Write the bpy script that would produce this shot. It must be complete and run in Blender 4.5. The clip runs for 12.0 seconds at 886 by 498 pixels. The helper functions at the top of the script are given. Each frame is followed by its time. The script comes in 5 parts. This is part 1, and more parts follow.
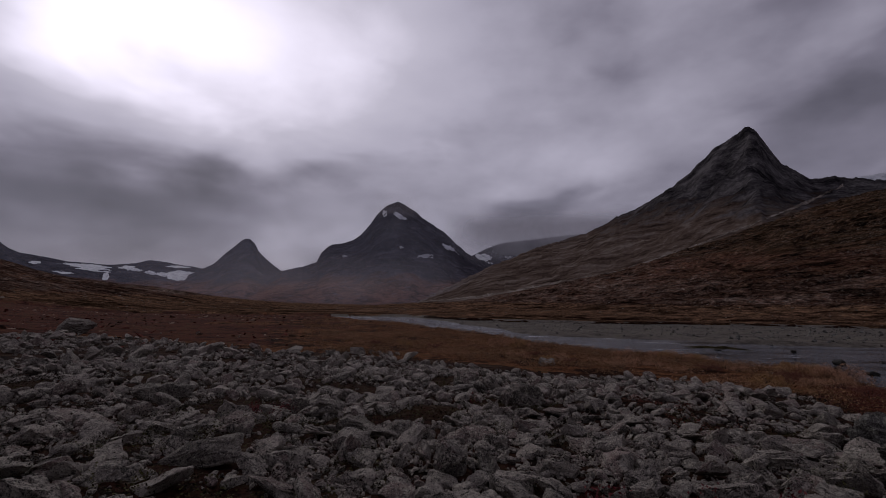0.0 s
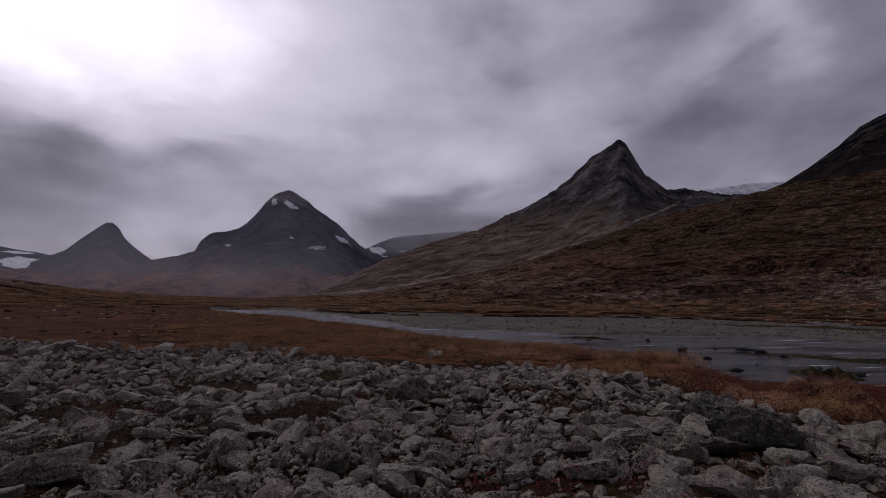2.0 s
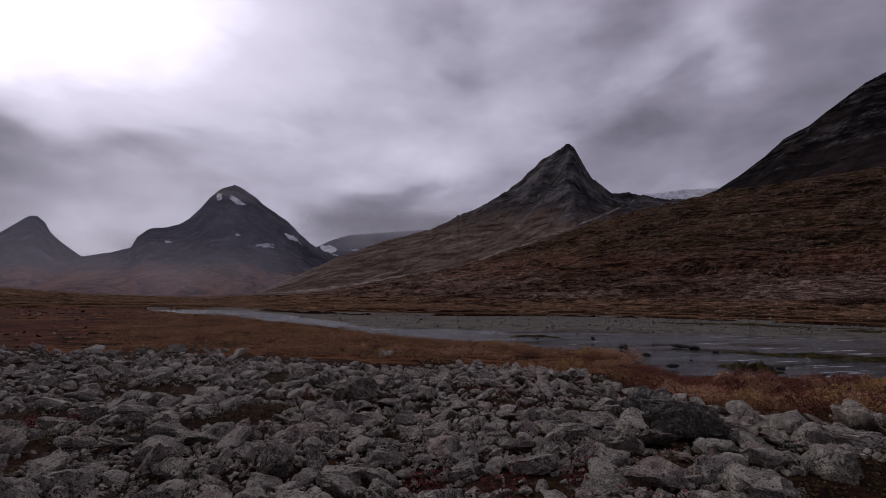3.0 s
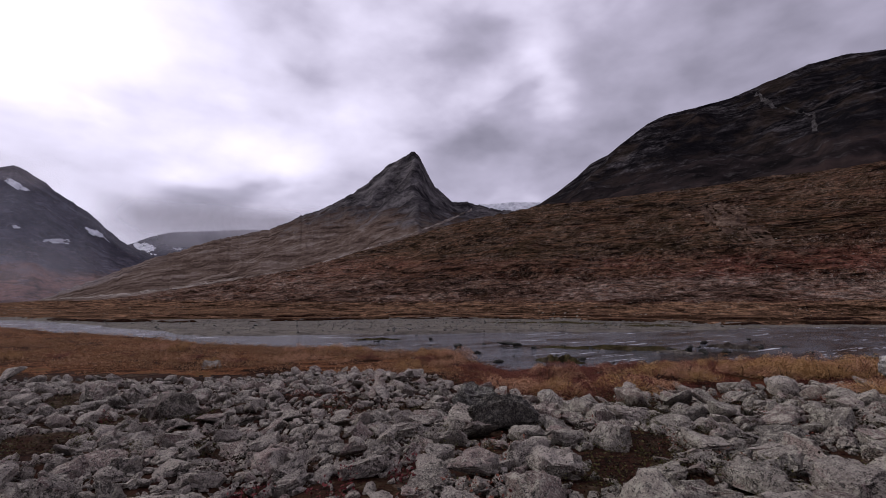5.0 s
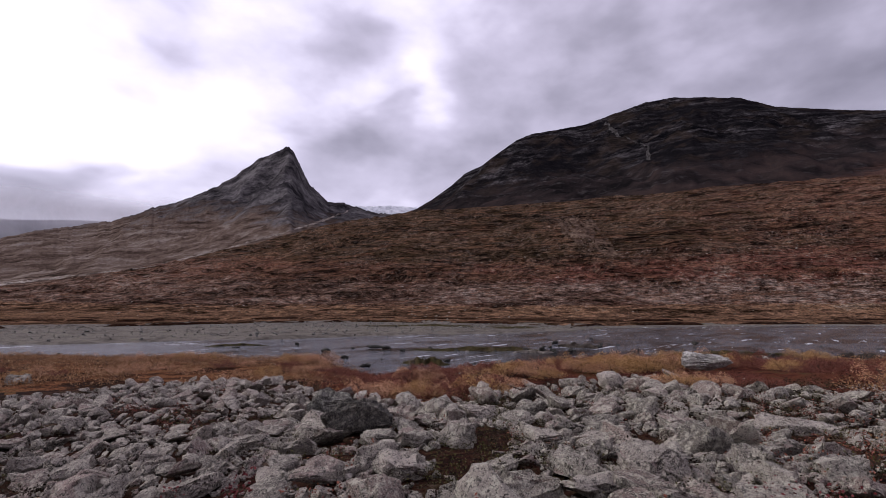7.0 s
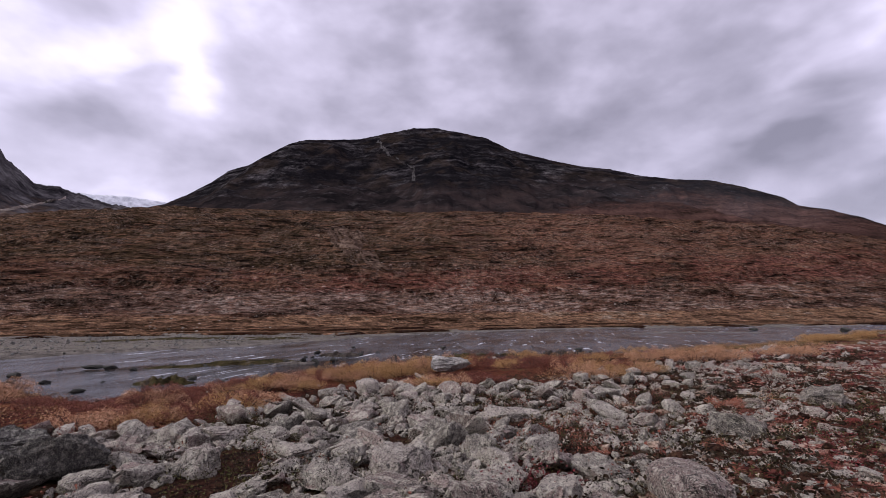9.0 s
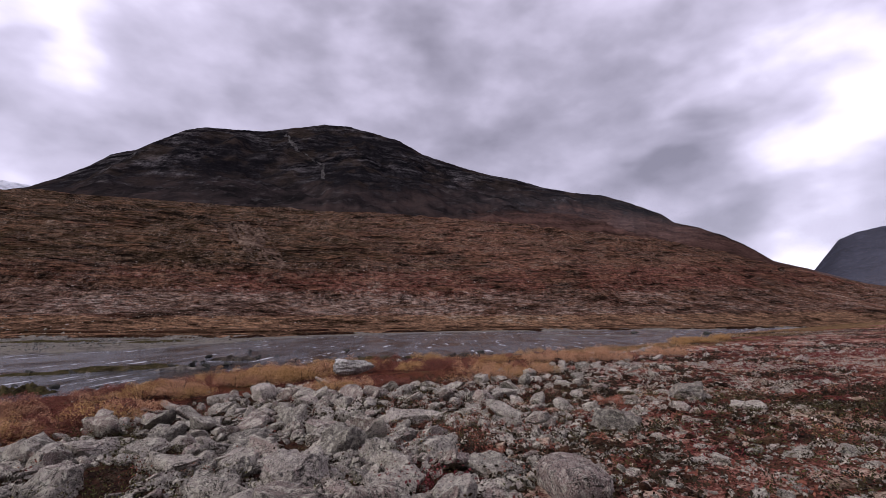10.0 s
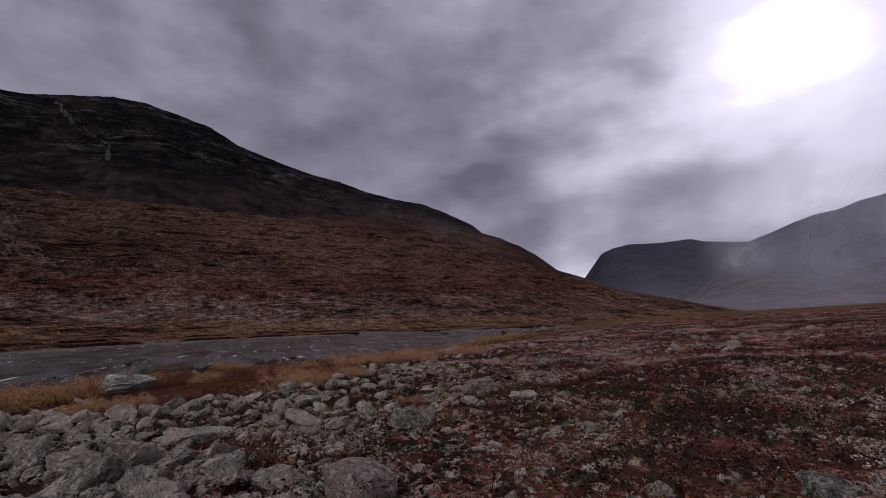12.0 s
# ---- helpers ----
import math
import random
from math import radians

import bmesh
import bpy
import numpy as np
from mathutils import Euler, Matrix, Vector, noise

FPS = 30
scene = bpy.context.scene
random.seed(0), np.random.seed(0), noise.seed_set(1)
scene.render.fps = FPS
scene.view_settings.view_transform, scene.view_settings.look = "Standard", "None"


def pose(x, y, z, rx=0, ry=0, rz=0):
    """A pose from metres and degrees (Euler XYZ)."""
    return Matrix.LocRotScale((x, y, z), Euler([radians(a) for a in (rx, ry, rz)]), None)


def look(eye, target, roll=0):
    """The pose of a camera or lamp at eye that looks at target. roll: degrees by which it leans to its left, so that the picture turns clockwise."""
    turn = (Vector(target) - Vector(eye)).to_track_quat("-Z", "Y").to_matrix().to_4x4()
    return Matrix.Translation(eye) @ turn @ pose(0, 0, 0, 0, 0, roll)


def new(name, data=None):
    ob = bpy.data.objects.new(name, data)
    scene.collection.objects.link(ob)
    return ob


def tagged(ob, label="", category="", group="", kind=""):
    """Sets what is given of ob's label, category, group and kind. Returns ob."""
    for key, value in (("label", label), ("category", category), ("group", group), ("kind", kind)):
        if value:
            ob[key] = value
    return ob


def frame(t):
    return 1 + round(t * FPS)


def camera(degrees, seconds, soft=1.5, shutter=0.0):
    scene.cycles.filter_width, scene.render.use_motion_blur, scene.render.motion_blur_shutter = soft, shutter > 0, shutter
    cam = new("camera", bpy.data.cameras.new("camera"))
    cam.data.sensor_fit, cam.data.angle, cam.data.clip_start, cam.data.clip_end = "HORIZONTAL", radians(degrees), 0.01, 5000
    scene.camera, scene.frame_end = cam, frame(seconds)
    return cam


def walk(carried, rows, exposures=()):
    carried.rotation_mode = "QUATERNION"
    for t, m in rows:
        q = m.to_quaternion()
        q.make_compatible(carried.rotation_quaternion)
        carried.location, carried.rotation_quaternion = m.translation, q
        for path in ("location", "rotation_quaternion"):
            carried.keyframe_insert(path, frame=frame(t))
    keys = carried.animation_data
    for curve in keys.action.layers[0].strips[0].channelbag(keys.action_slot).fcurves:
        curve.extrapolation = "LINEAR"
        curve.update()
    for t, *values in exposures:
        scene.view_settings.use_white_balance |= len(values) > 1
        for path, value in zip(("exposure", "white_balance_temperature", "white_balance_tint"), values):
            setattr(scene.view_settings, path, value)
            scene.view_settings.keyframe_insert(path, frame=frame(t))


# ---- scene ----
cam = camera(86.1, 12.0, 0.7)
METRES, EYE, TILT, LEAN, TURN = 0.8734, 1.6, -2.0, 1.31, 0.0
ROWS = [
    (0.0, 0.0, 0.0, 0.0, -0.37, 9.11, -2.31),
    (0.5, 0.0146, 0.009, -0.0006, -3.36, 9.04, -2.27),
    (1.0, 0.0327, 0.0097, 0.0031, -6.53, 8.87, -2.2),
    (1.5, 0.0518, 0.0096, 0.0106, -10.0, 8.75, -2.11),
    (2.0, 0.0625, 0.0092, 0.0075, -13.18, 8.81, -1.95),
    (2.5, 0.0782, 0.0032, 0.0103, -15.99, 8.87, -1.88),
    (3.0, 0.1061, -0.0112, 0.011, -18.93, 8.91, -1.65),
    (5.0, 0.2037, -0.0822, 0.0192, -37.53, 9.57, -0.0),
    (5.5, 0.2505, -0.1253, 0.025, -41.98, 9.67, 0.25),
    (6.0, 0.3091, -0.2088, 0.0355, -45.41, 9.84, 0.54),
    (6.5, 0.3571, -0.2948, 0.0352, -48.08, 9.83, 0.51),
    (8.5, 0.4592, -0.3031, 0.0337, -73.38, 10.15, 2.07),
    (9.0, 0.4775, -0.3039, 0.0365, -80.13, 10.24, 2.34),
    (9.5, 0.4913, -0.314, 0.0339, -86.04, 10.2, 2.3),
    (10.0, 0.5009, -0.3373, 0.0299, -91.3, 10.1, 2.27),
    (10.5, 0.4863, -0.4331, 0.028, -96.2, 9.95, 2.31),
    (11.0, 0.4684, -0.5401, 0.0279, -101.0, 10.0, 2.45),
    (11.5, 0.4894, -0.6066, 0.0269, -105.65, 9.83, 2.89),
    (12.0, 0.5174, -0.6461, 0.0246, -112.72, 9.38, 3.78),
]
EXPOSURES = [(0.0, -1.06), (1.5, -0.83), (2.5, -0.66), (3.2, -0.43), (4.8, 0.27), (5.5, 0.47), (6.5, 0.65), (8.5, 0.97), (9.5, 0.97), (10.5, 0.72), (11.2, 0.35), (11.6, 0.13), (12.0, -0.2)]
walk(cam, [(t, pose(0, 0, EYE, TILT, LEAN, TURN) @ pose(METRES * x, METRES * y, METRES * z, 90 + pitch, roll, yaw)) for t, x, y, z, yaw, pitch, roll in ROWS], EXPOSURES)


# ---------------------------------------------------------------- light
def link(tree, a, b):
    tree.links.new(a, b)


def node(tree, kind, **values):
    n = tree.nodes.new(kind)
    for key, value in values.items():
        if key in n.inputs:
            n.inputs[key].default_value = value
    return n


def maths(tree, op, a, b=None, c=None, clamp=False):
    n = tree.nodes.new("ShaderNodeMath")
    n.operation, n.use_clamp = op, clamp
    for i, v in enumerate((a, b, c)):
        if v is None:
            continue
        if isinstance(v, (int, float)):
            n.inputs[i].default_value = v
        else:
            link(tree, v, n.inputs[i])
    return n.outputs[0]


def ramp(tree, fac, stops, mode="LINEAR"):
    n = tree.nodes.new("ShaderNodeValToRGB")
    n.color_ramp.interpolation = mode
    e = n.color_ramp.elements
    while len(e) < len(stops):
        e.new(0.5)
    for k, (p, c) in zip(e, stops):
        k.position = p
        k.color = (c, c, c, 1) if isinstance(c, (int, float)) else (*c, 1)
    link(tree, fac, n.inputs["Fac"])
    return n.outputs["Color"]


def mix(tree, fac, a, b, blend="MIX"):
    n = tree.nodes.new("ShaderNodeMix")
    n.data_type, n.blend_type = "RGBA", blend
    for i, v in ((0, fac), (6, a), (7, b)):
        if isinstance(v, (int, float)):
            n.inputs[i].default_value = v
        elif isinstance(v, tuple):
            n.inputs[i].default_value = (*v, 1)
        else:
            link(tree, v, n.inputs[i])
    return n.outputs[2]


def scaled(tree, vec, scale, loc=(0, 0, 0), rot=(0, 0, 0)):
    n = tree.nodes.new("ShaderNodeMapping")
    n.inputs["Scale"].default_value = scale
    n.inputs["Location"].default_value = loc
    n.inputs["Rotation"].default_value = [radians(a) for a in rot]
    link(tree, vec, n.inputs["Vector"])
    return n.outputs[0]


def noisy(tree, vec, scale, detail=4.0, rough=0.55, distort=0.0):
    n = node(tree, "ShaderNodeTexNoise", Scale=scale, Detail=detail, Roughness=rough, Distortion=distort)
    link(tree, vec, n.inputs["Vector"])
    return n.outputs["Fac"]


def way(az, el):
    a, e = radians(az), radians(el)
    return Vector((math.sin(a) * math.cos(e), math.cos(a) * math.cos(e), math.sin(e)))


SUN_AZ, SUN_EL = -28.0, 36.0


def make_world():
    world = bpy.data.worlds.new("sky")
    world.use_nodes = True
    scene.world = world
    t = world.node_tree
    t.nodes.clear()
    co = t.nodes.new("ShaderNodeTexCoord").outputs["Generated"]
    sky = t.nodes.new("ShaderNodeTexSky")
    sky.sky_type, sky.sun_disc = "NISHITA", False
    sky.sun_elevation, sky.sun_rotation = radians(SUN_EL), radians(SUN_AZ)
    xyz = t.nodes.new("ShaderNodeSeparateXYZ")
    link(t, co, xyz.inputs[0])
    # a cloud deck seen in perspective, bent by its own billows
    h = maths(t, "ADD", maths(t, "MAXIMUM", xyz.outputs[2], 0.0), 0.26)
    px, py = maths(t, "DIVIDE", xyz.outputs[0], h), maths(t, "DIVIDE", xyz.outputs[1], h)
    deck = t.nodes.new("ShaderNodeCombineXYZ")
    link(t, px, deck.inputs[0])
    link(t, py, deck.inputs[1])
    link(t, maths(t, "MULTIPLY", xyz.outputs[2], 2.2), deck.inputs[2])
    big = noisy(t, scaled(t, deck.outputs[0], (0.7, 1.0, 1), (3.1, 0.4, 0), (0, 0, -35)), 1.2, 3.0, 0.45, 0.15)
    dome = scaled(t, co, (1.0, 1.0, 1.75), (1.7, 5.2, 0.3), (8, 0, 0))
    mid = noisy(t, dome, 3.1, 4.0, 0.48, 0.1)
    fine = noisy(t, dome, 9.0, 4.0, 0.5, 0.1)
    wisps = noisy(t, scaled(t, co, (1, 1, 2.4), (4, 1, 2)), 4.0, 3.0, 0.5, 0.3)
    cloud = maths(t, "ADD", maths(t, "ADD", maths(t, "MULTIPLY", big, 0.26), maths(t, "MULTIPLY", mid, 0.46)), maths(t, "ADD", maths(t, "MULTIPLY_ADD", wisps, 0.22, maths(t, "MULTIPLY", fine, 0.21)), -0.055))
    # an overcast sky is brightest overhead
    cloud = maths(t, "ADD", cloud, maths(t, "MULTIPLY", maths(t, "MAXIMUM", maths(t, "SUBTRACT", xyz.outputs[2], 0.62), 0.0), 0.45))
    # where the deck is thin or thick: long soft banks, frayed by the billows
    az = maths(t, "ADD", maths(t, "MULTIPLY", maths(t, "ARCTAN2", xyz.outputs[0], xyz.outputs[1]), 57.2958), maths(t, "MULTIPLY", maths(t, "SUBTRACT", mid, 0.5), 16.0))
    el = maths(t, "ADD", maths(t, "MULTIPLY", maths(t, "ARCSINE", xyz.outputs[2]), 57.2958), maths(t, "MULTIPLY", maths(t, "SUBTRACT", wisps, 0.5), 9.0))
    total = cloud
    for a0, e0, wide, tall, lean, gain in THIN + THICK:
        c, d = math.cos(radians(lean)), math.sin(radians(lean))
        u, v = maths(t, "SUBTRACT", az, a0), maths(t, "SUBTRACT", el, e0)
        p = maths(t, "ADD", maths(t, "MULTIPLY", u, c / wide), maths(t, "MULTIPLY", v, d / wide))
        q = maths(t, "ADD", maths(t, "MULTIPLY", u, -d / tall), maths(t, "MULTIPLY", v, c / tall))
        far = maths(t, "ADD", maths(t, "MULTIPLY", p, p), maths(t, "MULTIPLY", q, q))
        total = maths(t, "MULTIPLY_ADD", maths(t, "EXPONENT", maths(t, "MULTIPLY", far, -1.0)), gain, total)
    tone = ramp(t, maths(t, "MULTIPLY", total, 0.5), ((0.15, (0.15, 0.138, 0.184)), (0.21, (0.25, 0.231, 0.304)), (0.275, (0.40, 0.369, 0.484)), (0.34, (0.63, 0.59, 0.745)), (0.42, (0.87, 0.82, 1.02)), (0.56, (1.09, 1.03, 1.25)), (0.86, (2.5, 2.35, 2.8))))
    sky_soft = mix(t, 1.0, sky.outputs[0], (0.1, 0.1, 0.1), "MULTIPLY")
    both = mix(t, 0.94, sky_soft, tone)
    bg = node(t, "ShaderNodeBackground", Strength=1.0)
    link(t, both, bg.inputs["Color"])
    out = t.nodes.new("ShaderNodeOutputWorld")
    link(t, bg.outputs[0], out.inputs["Surface"])


# banks of cloud: bearing, height, half width, half height, lean, gain
THIN = ((-34, 29, 19, 11, 0, 1.15), (-8, 32, 14, 9, 0, 0.42), (-9, 20, 25, 18, 0, 0.22), (22, 25, 17, 11, 0, 0.18), (-20, 20, 16, 4, 8, 0.16), (15, 15.6, 9, 2.6, 10, 0.17), (50, 27, 3, 5, 0, 0.20), (43, 24, 5, 4, 0, 0.13), (-6, 9, 6, 2.5, 0, 0.15), (151, 26, 13, 10, 10, 0.8), (148, 22, 18, 13, 0, 0.10), (131, 29, 9, 3, 20, 0.07), (127, 14.5, 9, 1.6, 8, 0.05), (129.7, 4.4, 2.2, 2.2, 0, 0.6), (118, 21, 8, 1.5, 16, 0.07), (153, 12, 8, 2, 15, 0.10))
THICK = ((123, 11, 6, 5, 0, -0.13), (76, 27, 14, 10, 0, -0.14), (117, 23, 11, 9, 0, -0.14), (-31, 11.5, 15, 3.6, 3, -0.17), (-15, 15.5, 9, 1.8, 6, -0.11), (1, 18.5, 9, 1.5, 12, -0.08), (9.5, 10, 6, 3.2, 4, -0.20), (22, 26, 10, 4, 24, -0.10), (41.5, 20, 8, 2.6, 28, -0.14), (40, 31, 9, 4, 15, -0.10), (62, 24, 8, 6, 0, -0.03), (92, 29, 20, 6, 0, -0.06), (118, 17, 14, 2.6, 14, -0.13), (140, 13.5, 9, 2, 5, -0.12), (100, 22, 10, 3, 6, -0.04))
make_world()
sun = new("sun", bpy.data.lights.new("sun", "SUN"))
sun.data.energy, sun.data.angle, sun.data.color = 1.0, radians(22), (1.0, 0.97, 0.94)
sun.matrix_world = look(way(SUN_AZ, SUN_EL) * 100, (0, 0, 0))


# ---------------------------------------------------------------- materials
def material(name):
    m = bpy.data.materials.new(name)
    m.use_nodes = True
    t = m.node_tree
    t.nodes.clear()
    out = t.nodes.new("ShaderNodeOutputMaterial")
    b = t.nodes.new("ShaderNodeBsdfPrincipled")
    link(t, b.outputs[0], out.inputs["Surface"])
    place = t.nodes.new("ShaderNodeNewGeometry").outputs["Position"]
    return m, t, b, place


def bump(t, b, height, strength, distance):
    n = node(t, "ShaderNodeBump", Strength=strength, Distance=distance)
    link(t, height, n.inputs["Height"])
    link(t, n.outputs[0], b.inputs["Normal"])


def stone_material(name, dark, light, lichen, warm=(0.24, 0.17, 0.15), scale=1.0, crusty=0.55):
    m, t, b, p = material(name)
    shade = t.nodes.new("ShaderNodeNewGeometry").outputs["Random Per Island"]
    info = t.nodes.new("ShaderNodeObjectInfo").outputs["Random"]
    pick = maths(t, "FRACT", maths(t, "ADD", shade, info))
    big = noisy(t, p, 2.2 * scale, 4)
    grain = noisy(t, p, 28 * scale, 6, 0.7)
    speck = noisy(t, p, 75 * scale, 3, 0.6)
    base = mix(t, big, dark, light)
    base = mix(t, ramp(t, pick, ((0.0, 0.0), (0.72, 0.0), (0.8, 0.75), (1.0, 0.75))), base, warm)
    tone = ramp(t, pick, ((0.0, 0.4), (0.2, 1.05), (0.45, 0.75), (0.7, 1.25), (0.85, 0.6), (1.0, 1.05)))
    base = mix(t, 1.0, base, tone, "MULTIPLY")
    crust = maths(t, "MULTIPLY", ramp(t, noisy(t, p, 9 * scale, 5, 0.7), ((0.5, 0.0), (0.6, 1.0))), crusty)
    base = mix(t, crust, base, lichen)
    base = mix(t, ramp(t, grain, ((0.33, 0.85), (0.46, 0.0))), base, (0.025, 0.024, 0.023))
    base = mix(t, ramp(t, noisy(t, scaled(t, p, (1, 1, 1), (5, 3, 8)), 15 * scale, 4, 0.7), ((0.57, 0.0), (0.63, 0.8))), base, (0.03, 0.028, 0.026))
    crack = ramp(t, noisy(t, p, 4.5 * scale, 3, 0.6, 1.2), ((0.478, 0.0), (0.496, 0.9), (0.504, 0.9), (0.522, 0.0)))
    crack = maths(t, "MULTIPLY", crack, ramp(t, noisy(t, p, 1.7 * scale, 2), ((0.45, 0.0), (0.55, 1.0))))
    base = mix(t, crack, base, (0.02, 0.018, 0.015))
    base = mix(t, ramp(t, speck, ((0.52, 0.0), (0.64, 0.6))), base, lichen)
    pits = noisy(t, scaled(t, p, (1, 1, 1), (2, 9, 4)), 46 * scale, 3, 0.65)
    base = mix(t, ramp(t, pits, ((0.34, 0.9), (0.44, 0.0))), base, (0.022, 0.02, 0.019))
    link(t, base, b.inputs["Base Color"])
    b.inputs["Roughness"].default_value = 0.9
    b.inputs["Specular IOR Level"].default_value = 0.12
    bump(t, b, maths(t, "SUBTRACT", maths(t, "ADD", maths(t, "MULTIPLY", noisy(t, p, 6 * scale, 8, 0.66), 2.2), grain), maths(t, "MULTIPLY", crack, 0.5)), 1.0, 0.045 / scale)
    return m


def ground_material(name, colours, scale, relief, fine=1.0, rough=0.95):
    """Ground cover of several colours in patches at three sizes."""
    m, t, b, p = material(name)
    a = noisy(t, p, 0.35 * scale, 5, 0.6, 0.4)
    c = noisy(t, scaled(t, p, (1, 1, 1), (31, 7, 3)), 1.6 * scale, 5, 0.65, 0.3)
    d = noisy(t, scaled(t, p, (1, 1, 1), (11, 47, 3)), 7.0 * scale * fine, 5, 0.7)
    e = noisy(t, p, 0.06 * scale, 3)
    mixv = maths(t, "ADD", maths(t, "ADD", maths(t, "MULTIPLY", a, 0.35), maths(t, "MULTIPLY", c, 0.35)), maths(t, "ADD", maths(t, "MULTIPLY", d, 0.2), maths(t, "MULTIPLY", e, 0.1)))
    n = len(colours)
    mixv = maths(t, "ADD", maths(t, "MULTIPLY", maths(t, "SUBTRACT", mixv, 0.5), 1.7), 0.5)
    col = ramp(t, mixv, [(0.36 + 0.28 * i / (n - 1), k) for i, k in enumerate(colours)])
    col = mix(t, ramp(t, d, ((0.38, 0.7), (0.5, 0.0))), col, tuple(0.25 * v for v in colours[0]))
    col = mix(t, 1.0, col, (1.07, 0.98, 0.88), "MULTIPLY")
    link(t, col, b.inputs["Base Color"])
    b.inputs["Roughness"].default_value = rough
    b.inputs["Specular IOR Level"].default_value = 0.02
    bump(t, b, maths(t, "ADD", c, maths(t, "MULTIPLY", d, 0.5)), 1.0, relief)
    return m


def slope_material(name):
    """The far side: flood meadow by the river, a belt of grey stones, then autumn heath in rust, olive and dark heather."""
    m, t, b, p = material(name)

    def zone(key):
        n = t.nodes.new("ShaderNodeAttribute")
        n.attribute_name = key
        return n.outputs["Fac"]

    flat = scaled(t, p, (1, 1, 0.4))
    huge = noisy(t, flat, 0.006, 4, 0.55, 0.5)
    large = noisy(t, scaled(t, flat, (1, 1, 1), (50, 9, 0)), 0.03, 5, 0.62, 0.6)
    mid = noisy(t, scaled(t, flat, (1, 1, 1), (9, 90, 0)), 0.13, 5, 0.65, 0.4)
    small = noisy(t, flat, 0.5, 5, 0.7)
    terrace = noisy(t, scaled(t, p, (0.35, 0.35, 2.6), (4, 8, 0)), 0.13, 5, 0.65, 0.5)
    v = maths(t, "ADD", maths(t, "ADD", maths(t, "MULTIPLY", huge, 0.19), maths(t, "MULTIPLY", large, 0.27)), maths(t, "ADD", maths(t, "ADD", maths(t, "MULTIPLY", mid, 0.22), maths(t, "MULTIPLY", terrace, 0.17)), maths(t, "MULTIPLY", small, 0.15)))
    v = maths(t, "ADD", maths(t, "MULTIPLY", maths(t, "SUBTRACT", v, 0.5), 2.6), 0.5)
    col = ramp(t, v, ((0.30, (0.008, 0.005, 0.004)), (0.40, (0.034, 0.018, 0.012)), (0.47, (0.098, 0.044, 0.031)), (0.52, (0.078, 0.05, 0.029)), (0.57, (0.145, 0.066, 0.048)), (0.63, (0.175, 0.092, 0.062)), (0.72, (0.18, 0.115, 0.088))))
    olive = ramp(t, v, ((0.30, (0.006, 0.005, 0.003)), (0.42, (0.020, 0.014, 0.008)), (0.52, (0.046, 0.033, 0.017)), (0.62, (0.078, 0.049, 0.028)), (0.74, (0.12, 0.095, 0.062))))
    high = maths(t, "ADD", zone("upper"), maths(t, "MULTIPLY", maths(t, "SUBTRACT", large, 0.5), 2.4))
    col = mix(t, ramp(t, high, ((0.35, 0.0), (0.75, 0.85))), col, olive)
    grey = ramp(t, v, ((0.30, (0.025, 0.018, 0.014)), (0.42, (0.105, 0.064, 0.048)), (0.55, (0.235, 0.178, 0.15)), (0.70, (0.36, 0.31, 0.275))))
    grass = ramp(t, v, ((0.30, (0.02, 0.012, 0.007)), (0.40, (0.085, 0.052, 0.032)), (0.48, (0.18, 0.108, 0.072)), (0.54, (0.26, 0.16, 0.10)), (0.60, (0.19, 0.11, 0.066)), (0.66, (0.27, 0.18, 0.118)), (0.74, (0.31, 0.25, 0.20))))
    sprinkle = maths(t, "MULTIPLY", ramp(t, noisy(t, flat, 0.9, 4, 0.75), ((0.54, 0.0), (0.59, 1.0))), ramp(t, noisy(t, scaled(t, flat, (1, 1, 1), (700, 20, 0)), 0.03, 4, 0.6), ((0.44, 0.15), (0.6, 0.95))))
    col = mix(t, sprinkle, col, (0.26, 0.22, 0.195))
    crimson = ramp(t, v, ((0.30, (0.012, 0.005, 0.004)), (0.42, (0.055, 0.018, 0.014)), (0.54, (0.13, 0.040, 0.033)), (0.66, (0.18, 0.070, 0.052)), (0.74, (0.2, 0.115, 0.088))))
    col = mix(t, ramp(t, maths(t, "ADD", zone("red"), maths(t, "MULTIPLY", maths(t, "SUBTRACT", maths(t, "ADD", large, huge), 1.0), 2.6)), ((0.7, 0.0), (1.2, 0.5))), col, crimson)
    along = t.nodes.new("ShaderNodeCombineXYZ")
    link(t, maths(t, "MULTIPLY", zone("arc"), 0.34), along.inputs[0])
    link(t, maths(t, "ADD", maths(t, "MULTIPLY", zone("rise"), 2.6), maths(t, "MULTIPLY", large, 2.2)), along.inputs[1])
    benches = noisy(t, along.outputs[0], 1.0, 5, 0.62)
    pale_edge = ramp(t, noisy(t, scaled(t, along.outputs[0], (1.3, 1.4, 1), (9, 5, 0)), 1.0, 5, 0.66), ((0.56, 0.0), (0.63, 0.6)))
    col = mix(t, maths(t, "MULTIPLY", pale_edge, ramp(t, small, ((0.4, 0.3), (0.55, 1.0)))), col, (0.19, 0.13, 0.095))
    # shade of the small steps, painted near-black along benches and step fronts
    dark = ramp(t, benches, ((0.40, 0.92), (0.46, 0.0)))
    dark = maths(t, "MAXIMUM", dark, maths(t, "MULTIPLY", zone("riser_shade"), ramp(t, small, ((0.36, 0.2), (0.5, 0.5)))))
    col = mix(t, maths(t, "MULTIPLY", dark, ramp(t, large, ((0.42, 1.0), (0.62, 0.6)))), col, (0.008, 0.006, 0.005))
